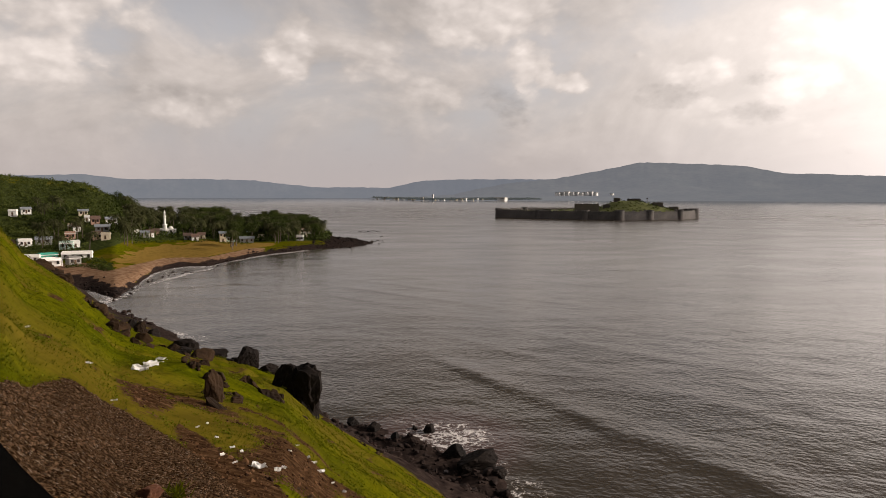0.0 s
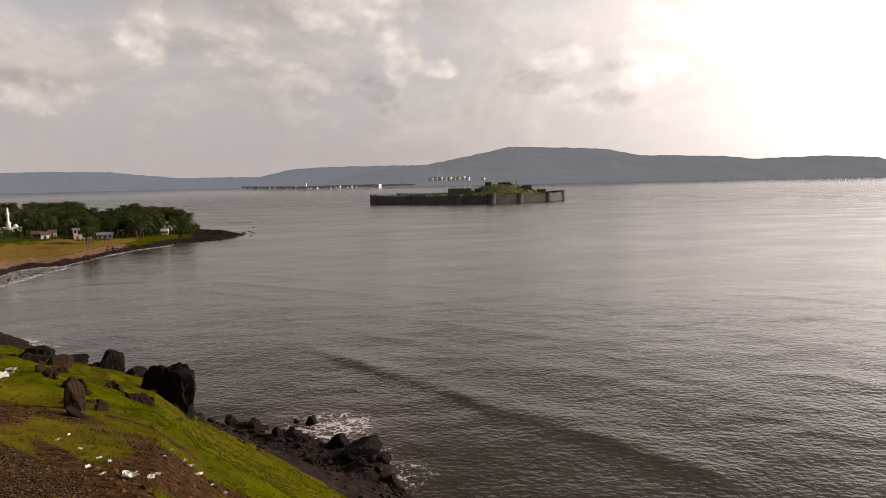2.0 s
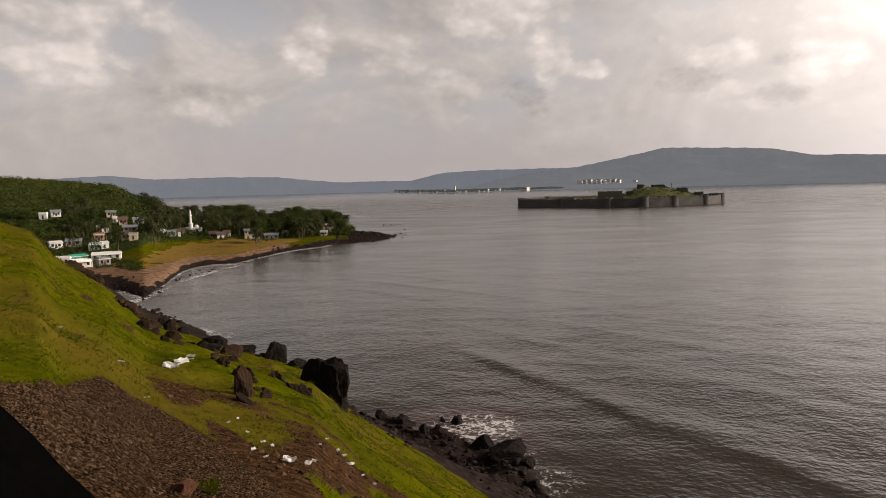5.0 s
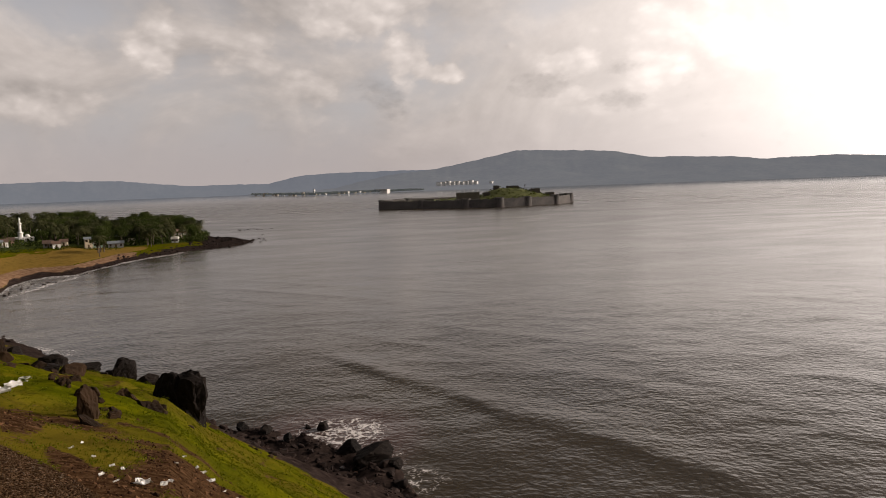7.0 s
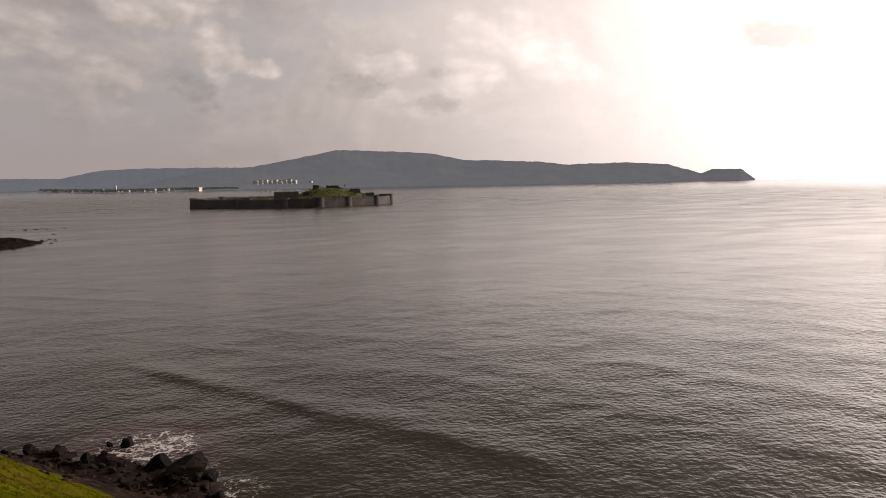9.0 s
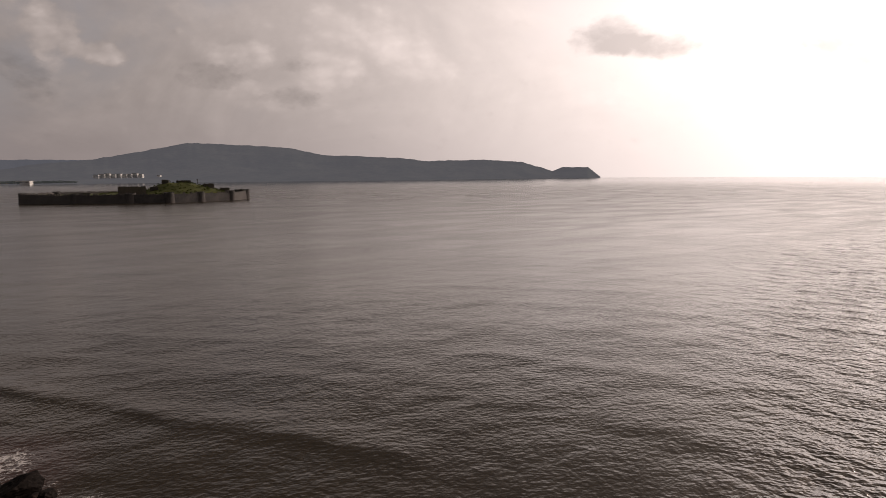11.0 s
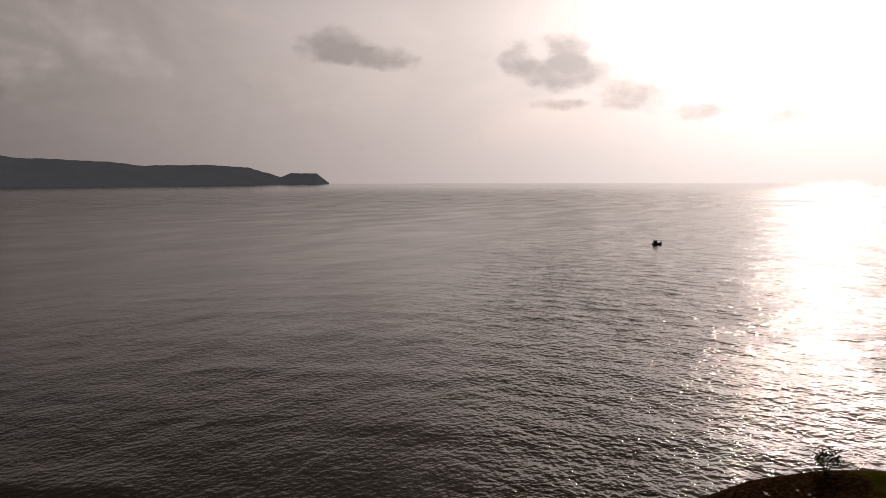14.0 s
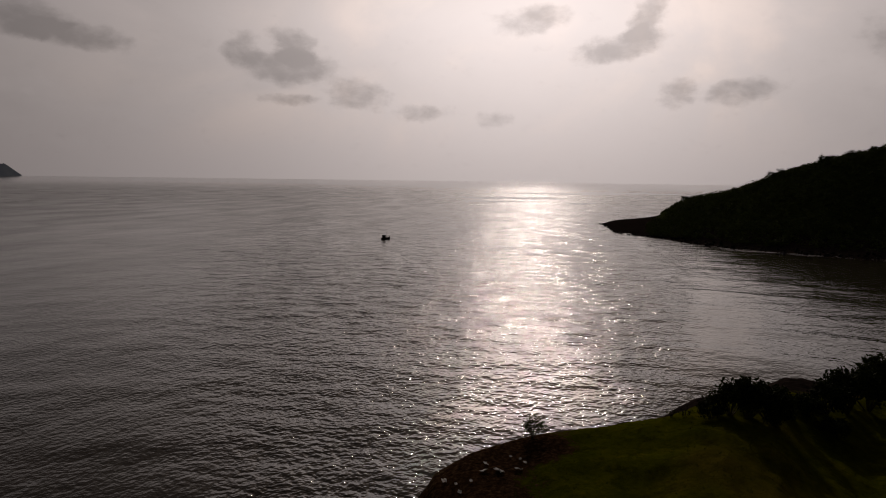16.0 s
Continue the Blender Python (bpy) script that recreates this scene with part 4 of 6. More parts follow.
def island_fort():
    centre = polar(-12.3, 1060)
    top = thing("island_fort", Matrix.Translation(centre), "dark weathered stone sea fort with round bastions and overgrown ruins", "fort")
    corners = [(-4.4, 1020, 12.6), (-7.7, 986, 12.2), (-11.5, 957, 12.4), (-14.3, 950, 12.8), (-16.6, 975, 12.4), (-18.9, 1010, 12.8), (-20.0, 1056, 13.5), (-19.4, 1115, 12), (-16.2, 1178, 12), (-11.2, 1200, 12), (-6.6, 1155, 12), (-4.5, 1080, 12)]
    pts = [polar(a, r) - centre for a, r, h in corners]
    rng = np.random.default_rng(5)
    for i, p in enumerate(pts):
        q, h = pts[(i + 1) % len(pts)], corners[i][2]
        run = (q - p).length
        along, angle = (q - p).normalized(), math.atan2((q - p).y, (q - p).x)
        n = int(run / 3.4)
        b = bmesh.new()
        # stepped stretches of battered wall with a walk and merlons on top
        seg = 6
        for k in range(seg):
            x0, x1 = run * k / seg, run * (k + 1) / seg
            dz = float(rng.uniform(-0.5, 0.5))
            vs = [b.verts.new(c) for c in ((x0, -1.6, -3), (x1, -1.6, -3), (x1, 2.6, -3), (x0, 2.6, -3), (x0, -0.5, h - 1.4 + dz), (x1, -0.5, h - 1.4 + dz), (x1, 2.6, h - 1.4 + dz), (x0, 2.6, h - 1.4 + dz))]
            for f in ((0, 1, 5, 4), (1, 2, 6, 5), (2, 3, 7, 6), (3, 0, 4, 7), (4, 5, 6, 7)):
                b.faces.new([vs[j] for j in f])
        for k in range(n):
            if rng.random() < (0.22 if i in (0, 9, 10, 11) else 0.62):
                continue
            x = run * (k + 0.5) / n
            box(b, x - 1.05, x + 1.05, -0.45, 0.5, h - 2.0, h + float(rng.uniform(-0.5, 0.25)))
        wall = part("curtain_wall", b, M_FORT, top)
        wall.matrix_local = Matrix.Translation(p) @ Matrix.Rotation(angle, 4, "Z")
        # round bastion at each corner but the sharp western one
        b = bmesh.new()
        rad = 2.2 if i == 0 else 6.2 if i in (2, 3, 4, 5, 6) else 5.0
        sides, levels = 22, [(-3, 1.12), (2, 1.07), (h - 2.2, 1.0), (h - 1.8, 1.04), (h - 1.4, 1.0), (h - 0.2, 1.0)]
        rows = [[b.verts.new((rad * s * math.cos(6.2832 * k / sides), rad * s * math.sin(6.2832 * k / sides), z)) for k in range(sides)] for z, s in levels]
        for lo, hi in zip(rows, rows[1:]):
            for k in range(sides):
                b.faces.new((lo[k], lo[(k + 1) % sides], hi[(k + 1) % sides], hi[k]))
        b.faces.new(rows[-1])
        for k in range(0, sides, 2):
            a = 6.2832 * (k + 0.5) / sides
            bmesh.ops.create_cube(b, size=1.0, matrix=Matrix.Translation((rad * 0.92 * math.cos(a), rad * 0.92 * math.sin(a), h + 0.2)) @ Matrix.Rotation(a, 4, "Z") @ Matrix.Diagonal((0.9, rad * 0.27, 1.3, 1)))
        bas = part("bastion", b, M_FORT, top)
        inward = (-p).normalized() * (rad * 0.6)
        bas.location = p + inward
    # overgrown mound
    v, f = [], []
    na, nr = 46, 34
    for i in range(na):
        for j in range(nr):
            a = -5.2 - 14.0 * i / (na - 1)
            front = float(np.interp(-a, [4.4, 7.7, 11.5, 14.3, 16.6, 18.9, 20.0], [1024, 990, 962, 955, 980, 1016, 1060])) + 9
            r = front + (1150 - front) * j / (nr - 1)
            edge = min(i, na - 1 - i, j, nr - 1 - j) / 4
            crest = np.interp(-a, [5, 9, 12.4, 13.2, 14.2, 15.4, 17.3, 18.4, 19.6], [9, 9.5, 11.5, 19, 25, 24.5, 19.5, 14, 10])
            z = 8.0 + (crest - 8.0) * math.exp(-((r - 1062) / 48) ** 2) + 1.4 * float(fbm(a * 2.3, r * 0.06, 4))
            z = min(z, 7.0 + edge * 6)
            v.append(polar(a, r, z) - centre)
    for i in range(na - 1):
        for j in range(nr - 1):
            k = i * nr + j
            f.append((k, k + nr, k + nr + 1, k + 1))
    mound = mesh_object("mound", v, f, M_GROUND_ISLE, top, True, "grassy overgrown mound")
    rng = np.random.default_rng(8)
    pts, sz = [], []
    for _ in range(950):
        k = rng.integers(len(v))
        p = np.array(v[k])
        if p[2] < 9.5:
            continue
        s = rng.uniform(0.6, 2.2)
        d = rng.normal(size=(16, 3))
        d /= np.linalg.norm(d, axis=1)[:, None]
        d[:, 2] = np.abs(d[:, 2])
        pts.append(p + rng.normal(0, 1.5, 3) * (1, 1, 0) + d * s)
        sz.append(np.full(16, s * 0.4))
    co, fa = leaf_quads(np.concatenate(pts), np.concatenate(sz), rng)
    mesh_object("bushes", co, fa, M_SCRUB, mound, False, "green bushes growing over the ruins")
    # inner citadel and ruined palace walls
    for az, r, w, d, z0, z1, turn in ((-11.65, 1005, 33, 12, 6, 20.5, 4), (-14.0, 1052, 9, 5, 20, 28.6, -8), (-15.3, 1060, 19, 6, 20, 27.4, 3), (-17.1, 1048, 14, 8, 12, 22.6, 10), (-18.3, 1040, 13, 7, 8, 16.6, -5), (-8.4, 1030, 16, 8, 6, 12.6, 6), (-13.2, 1030, 10, 6, 12, 19.5, 0)):
        b = bmesh.new()
        t = 0.9
        box(b, -w / 2, w / 2, -d / 2, -d / 2 + t, z0, z1, 0.15)
        box(b, -w / 2, w / 2, d / 2 - t, d / 2, z0, z1 - 0.8, 0.15)
        box(b, -w / 2, -w / 2 + t, -d / 2 + t, d / 2 - t, z0, z1 - 0.4, 0.1)
        box(b, w / 2 - t, w / 2, -d / 2 + t, d / 2 - t, z0, z1 - 1.2, 0.1)
        for k in range(int(w / 3)):
            x = -w / 2 + 1.5 + k * 3
            if rng.random() < 0.7:
                box(b, x - 0.8, x + 0.8, -d / 2 - 0.02, -d / 2 + t, z1, z1 + float(rng.uniform(0.3, 1.0)))
        ruin = part("ruin", b, M_RUIN, top, "roofless ruined stone building")
        ruin.matrix_local = Matrix.Translation(polar(az, r) - centre) @ Matrix.Rotation(radians(az + turn), 4, "Z")
    b = bmesh.new()
    bmesh.ops.create_cone(b, cap_ends=True, segments=8, radius1=0.45, radius2=0.3, depth=5, matrix=Matrix.Translation((0, 0, 2.5)))
    box(b, -0.9, 0.9, -0.9, 0.9, 4.4, 6.0, 0.3)
    turret = part("turret", b, M_RUIN, top)
    turret.location = polar(-16.3, 1055, 23.0) - centre
    return top


M_GROUND_ISLE = plain("isle_grass", (0.034, 0.042, 0.010), (0.135, 0.145, 0.034), 0.25, 0.95, 0.8, 0.5)
# the trees emit too: their third colour is haze painted on
M_FAR_TREES = hazed_far_material("far_trees", (0.03, 0.042, 0.03), (0.06, 0.07, 0.05), (0.045, 0.052, 0.058))
island_fort()


# ---------------------------------------------------------------- hillside below the lookout
block_base = spot(11.65, 41.0, -0.8)
blocks = []
for az, r, up, w, d, h, seed, turn in ((11.45, 41.0, 0.0, 2.5, 2.4, 3.3, 23, 10), (12.35, 41.2, 0.0, 2.2, 2.2, 2.7, 24, 40), (11.0, 40.6, 0.2, 1.3, 1.6, 2.3, 34, -12), (11.3, 41.0, 2.2, 1.5, 1.5, 1.25, 26, 65)):
    bm = rock_bm(w, d, h, seed, 4, 0.34, 0.55)
    bm.transform(Matrix.Translation(spot(az, r, -0.8 + up) - block_base) @ Matrix.Rotation(radians(turn), 4, "Z"))
    blocks.append(bm)
big = part("boulder", join_bm(blocks), M_ROCK)
big.location = block_base
tagged(big, "huge black craggy boulder on the edge of the grass slope", "rock", "boulders on the slope")
boulder(13.6, 27.0, 1.25, 1.0, 1.5, 25, M_BROWN, "brown leaning rock half sunk in grass", turn=30, lean=-18, sink=0.7, rough=0.45)
boulder(14.7, 28.0, 1.1, 0.9, 1.3, 27, M_BROWN, "brown ridged rock half sunk in grass", turn=70, lean=-30, sink=0.5, rough=0.45)
boulder(14.2, 73.0, 2.9, 2.0, 1.5, 28, M_ROCK, "low dark rock at the edge of the slope", turn=5)
boulder(15.9, 83.0, 3.3, 2.6, 2.9, 31, M_ROCK, "pointed dark rock at the edge of the slope", turn=40, sink=0.5)
boulder(18.2, 92.0, 4.6, 2.5, 1.4, 33, M_ROCK, "low dark rock at the edge of the slope", turn=0)
boulder(17.4, 19.0, 0.7, 0.6, 0.95, 35, M_BROWN, "brown upright rock half sunk in grass", turn=20, sink=0.4, lean=-36)
boulder(18.4, 20.2, 0.7, 0.6, 1.0, 36, M_BROWN, "brown ridged rock half sunk in grass", turn=60, sink=0.2)
boulder(18.3, 25.5, 0.8, 0.6, 0.45, 37, M_BROWN, "brown ridged rock half sunk in grass", turn=60, sink=0.2)
boulder(20.3, 84.0, 4.4, 3.0, 2.4, 38, M_ROCK, "black craggy rock mass above the shore", turn=15, sink=0.8)
boulder(19.4, 62.0, 3.0, 1.8, 1.3, 39, M_BROWN, "brown ridged rock half sunk in grass", turn=50, sink=0.4)
boulder(20.8, 58.0, 2.8, 1.6, 1.3, 40, M_ROCK, "low dark rock sunk in grass", turn=10, sink=0.4)
boulder(22.6, 128.0, 3.6, 3.0, 2.2, 41, M_ROCK, "black craggy rock mass above the shore", turn=15, sink=1.0)
boulder(24.2, 137.0, 3.4, 3.0, 2.6, 42, M_ROCK, "black craggy rock mass above the shore", turn=55, sink=1.0)
boulder(26.2, 120.0, 2.5, 2.0, 2.2, 43, M_BROWN, "brown ridged rock half sunk in grass", turn=55, sink=0.8)
boulder(23.6, 100.0, 2.2, 2.5, 2.6, 44, M_BROWN, "brown ridged rock half sunk in grass", turn=35, sink=0.8)
boulder(26.4, 142.0, 3.6, 3.0, 2.4, 45, M_ROCK, "black craggy rock mass above the shore", turn=5, sink=1.0)
boulder(28.6, 168.0, 5.0, 8.0, 3.6, 46, M_BROWN, "brown rock face at the edge of the slope", turn=25, sink=1.8)
boulder(23.4, 6.95, 0.30, 0.22, 0.17, 51, plain("red_stone", (0.05, 0.016, 0.008), (0.20, 0.085, 0.04), 6, 0.9), "reddish broken stone on dark gravel", sink=0.05, group="")



def outcrop(places, mat, label, seed, flat=0.6, lift=0.0):
    """A ledge of bedrock: rocks of several sizes grown together, (azimuth, distance, size) each."""
    rs = np.random.default_rng(seed)
    base = spot(places[0][0], places[0][1], lift)
    top = thing("outcrop", Matrix.Translation(base), label, "rock", "rock ledges on the slope")
    for i, (az, r, s) in enumerate(places):
        for k in range(3):
            size = s * rs.uniform(0.45, 1.0)
            b = rock_bm(size * rs.uniform(0.9, 1.5), size * rs.uniform(0.7, 1.1), size * flat * rs.uniform(0.8, 1.5), seed * 50 + i * 4 + k, 3, 0.36, 0.3)
            p = spot(az + rs.normal(0, 25 * s / r), r + rs.normal(0, 0.5 * s), lift) - base
            b.transform(Matrix.Translation(p - Vector((0, 0, 0.15 * size))) @ Matrix.Rotation(rs.uniform(0, 6.28), 4, "Z") @ Matrix.Rotation(rs.normal(0, 0.25), 4, "X"))
            part("rock", b, mat, top)
    return top


outcrop([(20.4, 25.7, 0.35), (19.7, 25.6, 0.42), (19.0, 25.4, 0.4), (18.3, 25.2, 0.55), (17.6, 25.0, 0.45)], M_BROWN, "low broken ledge of brown rock in the grass", 801)
outcrop([(18.9, 21.6, 0.35), (18.2, 21.2, 0.5), (17.3, 20.6, 0.6), (16.8, 22.5, 0.45)], M_BROWN, "brown rock ledge sloping down through the grass", 802)
outcrop([(15.3, 30.5, 0.4), (14.5, 29.6, 0.5), (13.4, 28.4, 0.6), (12.7, 33.0, 0.7)], M_BROWN, "brown rock ledge below a huge boulder", 803)
outcrop([(21.9, 66, 1.2), (21.0, 62, 1.5), (20.2, 57, 1.4), (19.3, 52, 1.1)], M_BROWN, "broken brown ledge above the shore", 804)
outcrop([(24.8, 76, 1.4), (24.2, 70, 1.7), (23.7, 60, 1.5), (23.3, 52, 1.0)], M_BROWN, "broken brown ledge above the shore", 805)
outcrop([(27.4, 88, 1.3), (26.8, 96, 1.9), (26.3, 112, 2.1), (25.9, 128, 2.2)], M_BROWN, "broken brown ledge above the shore", 806)
outcrop([(19.0, 100, 1.6), (17.9, 92, 2.2), (17.0, 89, 2.0), (16.3, 86, 1.6)], M_ROCK, "dark craggy ledge along the brink of the slope", 807, 0.55)
outcrop([(9.9, 47, 0.8), (9.2, 52, 1.0), (8.3, 54, 0.9), (7.3, 55, 0.8), (6.1, 56, 0.9)], M_BROWN, "low brown ledge along the brink of the slope", 808, 0.45)
outcrop([(31.3, 203, 4.0), (30.8, 200, 5.0), (30.2, 194, 5.5), (29.6, 186, 5.5), (29.1, 180, 5.0), (28.6, 174, 4.5), (28.1, 168, 4.0)], M_BROWN, "brown earth and rock face at the brink of the slope", 809, 0.7, -2.4)
outcrop([(11.2, 9.9, 0.16), (9.9, 10.3, 0.22), (8.7, 10.6, 0.18)], M_BROWN, "small brown stones breaking through bare soil", 810)

rng = np.random.default_rng(3)
# reef and shore rocks
reef = []
for _ in range(640):
    a, u = rng.uniform(-6.5, 10.5), rng.uniform(0, 1)
    edge = np.interp(a, [-6.5, -5, -2, 2, 6, 10.5], [77, 83, 88, 97, 103, 107])
    r = edge - abs(rng.normal(0, 12)) - (2 if u < 0.5 else 0)
    s = rng.choice([0.35, 0.7, 1.2, 2.0], p=[0.48, 0.34, 0.15, 0.03])
    p = polar(a, r)
    reef.append((p.x, p.y, max(float(land(a, r)), -0.3) + 0.05, s))
scattered_rocks("shore_rocks", reef, M_SHORE, "wet black rocks of a reef at the foot of the slope", 61, 0.6)
coast = []
for _ in range(950):
    a = rng.uniform(14.5, 27.5)
    edge = np.interp(a, SLOPE[0], SLOPE[3])
    r = edge + rng.normal(-1, 6)
    p = polar(a, r)
    coast.append((p.x, p.y, max(float(land(a, r)), -0.25), rng.choice([0.5, 0.8, 1.3, 1.9], p=[0.4, 0.35, 0.18, 0.07])))
for _ in range(900):
    a = rng.uniform(20.5, 28.5)
    r = np.interp(a, [20.5, 23.5, 25, 28.5], [188, 215, 238, 262]) + rng.normal(0, 12)
    p = polar(a, r)
    if float(land(a, r)) > -0.3:
        coast.append((p.x, p.y, max(float(land(a, r)), -0.25), rng.choice([0.35, 0.6, 1.0], p=[0.5, 0.35, 0.15])))
scattered_rocks("coast_rocks", coast, M_SHORE, "wet black rocks along the bay shore", 62)
beach = []
for _ in range(1500):
    a = rng.uniform(5.0, 27.5)
    r0 = np.interp(a, VILLAGE[0], VILLAGE[1])
    r = r0 + (rng.normal(5, 7) if a > 13 else abs(rng.normal(0, 14)) - 3)
    p = polar(a, r)
    beach.append((p.x, p.y, max(float(land(a, r)), -0.3), rng.choice([0.5, 0.8, 1.3, 2.0], p=[0.4, 0.35, 0.18, 0.07])))
for _ in range(420):
    a = rng.uniform(5.6, 10.5)
    r0, r1 = np.interp(a, VILLAGE[0], VILLAGE[1]), np.interp(a, VILLAGE[0], VILLAGE[2])
    r = rng.uniform(r0 - 4, max(min(r1, r0 + 60), r0 + 6))
    p = polar(a, r)
    beach.append((p.x, p.y, max(float(land(a, r)), -0.3), rng.choice([0.8, 1.5, 2.4, 3.4], p=[0.4, 0.35, 0.18, 0.07])))
for a, r, n, w in ((6.4, 636, 60, 16), (5.2, 634, 40, 16), (8.0, 500, 60, 26), (6.6, 486, 40, 16), (5.6, 505, 16, 9), (0.0, 650, 3, 3), (4.9, 565, 8, 6)):
    for _ in range(n):
        p = polar(a, r) + Vector((rng.normal(0, w * 0.55), rng.normal(0, w * 0.4), 0))
        beach.append((p.x, p.y, max(float(land(math.degrees(math.atan2(-p.x, p.y)), math.hypot(p.x, p.y))), -0.3), rng.uniform(0.7, 2.6)))
scattered_rocks("beach_rocks", beach, M_SHORE, "dark rocks strewn along the village beach and spit", 63, 0.6)
head_rocks = []
for _ in range(320):
    a = rng.uniform(-112, -91.5)
    r0 = np.interp(a, HEADLAND[0], HEADLAND[1])
    r = r0 + rng.normal(0, 4)
    p = polar(a, r)
    head_rocks.append((p.x, p.y, max(float(land(a, r)), -0.3), rng.choice([0.8, 1.4, 2.2], p=[0.5, 0.35, 0.15])))
scattered_rocks("headland_rocks", head_rocks, M_ROCK, "black rocks round the foot of the headland", 64)
for az, r, w, d, h, seed in ((-3.0, 86, 7.5, 4.5, 2.6, 71), (-1.2, 90, 4.2, 3.0, 1.9, 72), (1.0, 100.5, 2.6, 2.0, 1.5, 73), (5.6, 100, 3.4, 2.2, 1.6, 74), (7.4, 103, 2.6, 2.0, 1.5, 75), (3.8, 97, 2.8, 2.0, 1.3, 76), (-4.6, 83, 3.4, 2.6, 1.8, 77), (2.2, 102, 1.3, 1.0, 0.8, 78)):
    ob = boulder(az, r, w, d, h, seed, M_ROCK, "wet black rock standing in the surf", "sea_rock", turn=seed * 13, sink=0.3, group="rocks in the surf")
    ob.location.z = max(ob.location.z, -0.35)

# litter on the slope
def scrap(az, r, size, seed):
    rs = np.random.default_rng(seed)
    n = 5
    v, f = [], []
    for i in range(n):
        for j in range(n):
            v.append(((i / (n - 1) - 0.5) * size * rs.uniform(0.9, 1.1), (j / (n - 1) - 0.5) * size * 0.6, rs.uniform(0, 0.22) * size))
    for i in range(n - 1):
        for j in range(n - 1):
            k = i * n + j
            f.append((k, k + n, k + n + 1, k + 1))
    f2 = [tuple(reversed([i + n * n for i in q])) for q in f]
    v2 = [(x, y, z + 0.012) for x, y, z in v]
    ob = mesh_object("litter", v + v2, f + f2, M_PAPER)
    ob.matrix_world = Matrix.Translation(spot(az, r, 0.04)) @ Matrix.Rotation(rs.uniform(0, 6.28), 4, "Z") @ Matrix.Rotation(rs.uniform(-0.5, 0.5), 4, "X")
    return tagged(ob, "crumpled piece of white plastic litter on the slope", "litter", "litter on the slope")


LITTER = [(22.9, 24.6, 0.62), (22.2, 26.5, 0.5), (21.9, 29, 0.55), (23.6, 23.0, 0.75), (22.3, 25.2, 0.35), (25.5, 12.9, 0.14), (27.1, 17, 0.2), (30.9, 17.5, 0.15), (15.0, 9.9, 0.3), (15.3, 10.1, 0.2), (14.6, 10.3, 0.12),
          (16.3, 11.2, 0.12), (17.0, 11.5, 0.11), (13.5, 10.2, 0.14), (13.0, 10.6, 0.12), (19.6, 12.8, 0.13), (18.9, 13.6, 0.1), (18.2, 12.2, 0.1), (16.8, 9.9, 0.1), (16.9, 23.5, 0.28), (10.6, 15.3, 0.2), (11.0, 15.6, 0.15), (10.0, 14.8, 0.22), (9.0, 14.0, 0.1), (11.9, 16.5, 0.12), (17.8, 10.4, 0.1),
          (29.5, 36, 0.3), (28.4, 30, 0.2), (32.0, 60, 0.5), (12.5, 13.2, 0.1), (8.1, 13.8, 0.12)]
for i, (a, r, s) in enumerate(LITTER):
    scrap(a, r, s * 0.72, 100 + i)
for i, (a, r, s) in enumerate([(-79.6, 28.6, 0.34), (-83.1, 29.6, 0.28), (-83.0, 28.7, 0.39), (-84.2, 28.7, 0.49), (-85.9, 29.0, 0.34), (-86.0, 30.1, 0.18), (-86.4, 29.8, 0.22), (-80.6, 28.0, 0.19), (-81.9, 27.7, 0.2), (-85.2, 30.4, 0.14), (-80.9, 27.2, 0.28)]):
    scrap(a, r, s, 200 + i)

# loose stones on the tipped gravel
stones = []
for _ in range(20000):
    a = rng.uniform(8, 36)
    edge = np.interp(a, *TIP)
    r = edge * math.sqrt(rng.uniform(0.2, 1.0)) + rng.normal(0, 0.12)
    p = polar(a, r)
    stones.append((p.x, p.y, 0.0, min(0.0085 * math.exp(rng.normal(0, 0.5)), 0.026)))


def pebbles(name, places, mat, label, seed):
    rs = np.random.default_rng(seed)
    oct_v = np.array([(1, 0, 0), (0, 1, 0), (-1, 0, 0), (0, -1, 0), (0, 0, 0.8), (0, 0, -0.5)])
    oct_f = np.array([(0, 1, 4), (1, 2, 4), (2, 3, 4), (3, 0, 4), (1, 0, 5), (2, 1, 5), (3, 2, 5), (0, 3, 5)])
    n = len(places)
    pl = np.array(places)
    co = oct_v[None] * pl[:, 3][:, None, None] * rs.uniform(0.6, 1.4, (n, 6, 3))
    t = rs.uniform(0, 6.28, n)[:, None]
    x = co[..., 0] * np.cos(t) - co[..., 1] * np.sin(t) + pl[:, 0:1]
    y = co[..., 0] * np.sin(t) + co[..., 1] * np.cos(t) + pl[:, 1:2]
    z = co[..., 2] + pl[:, 2:3]
    fa = (oct_f[None] + (np.arange(n) * 6)[:, None, None]).reshape(-1, 3)
    return tagged(mesh_object(name, np.stack([x, y, z], -1).reshape(-1, 3), fa, mat), label, "gravel", kind="stuff")


stones = np.array(stones)
stones[:, 2] = land(np.degrees(np.arctan2(-stones[:, 0], stones[:, 1])), np.hypot(stones[:, 0], stones[:, 1]))
M_CHIP = leaf_material("stone_chip", (0.004, 0.0025, 0.0015), (0.130, 0.076, 0.042), 0.0)
pebbles("gravel_stones", stones, M_CHIP, "loose dark broken stones on the roadside tip", 81)
ca, cr = rng.uniform(1, 25, 16000), rng.uniform(8, 22, 16000)
bare = ground_masks(ca, cr, land(ca, cr))
pick = (bare["soil"] > 0.45) & (bare["gravel"] < 0.5)
clods = land_many(ca[pick], cr[pick])[:2800]
clods = np.column_stack([clods, np.minimum(0.014 * np.exp(rng.normal(0, 0.6, len(clods))), 0.08)])
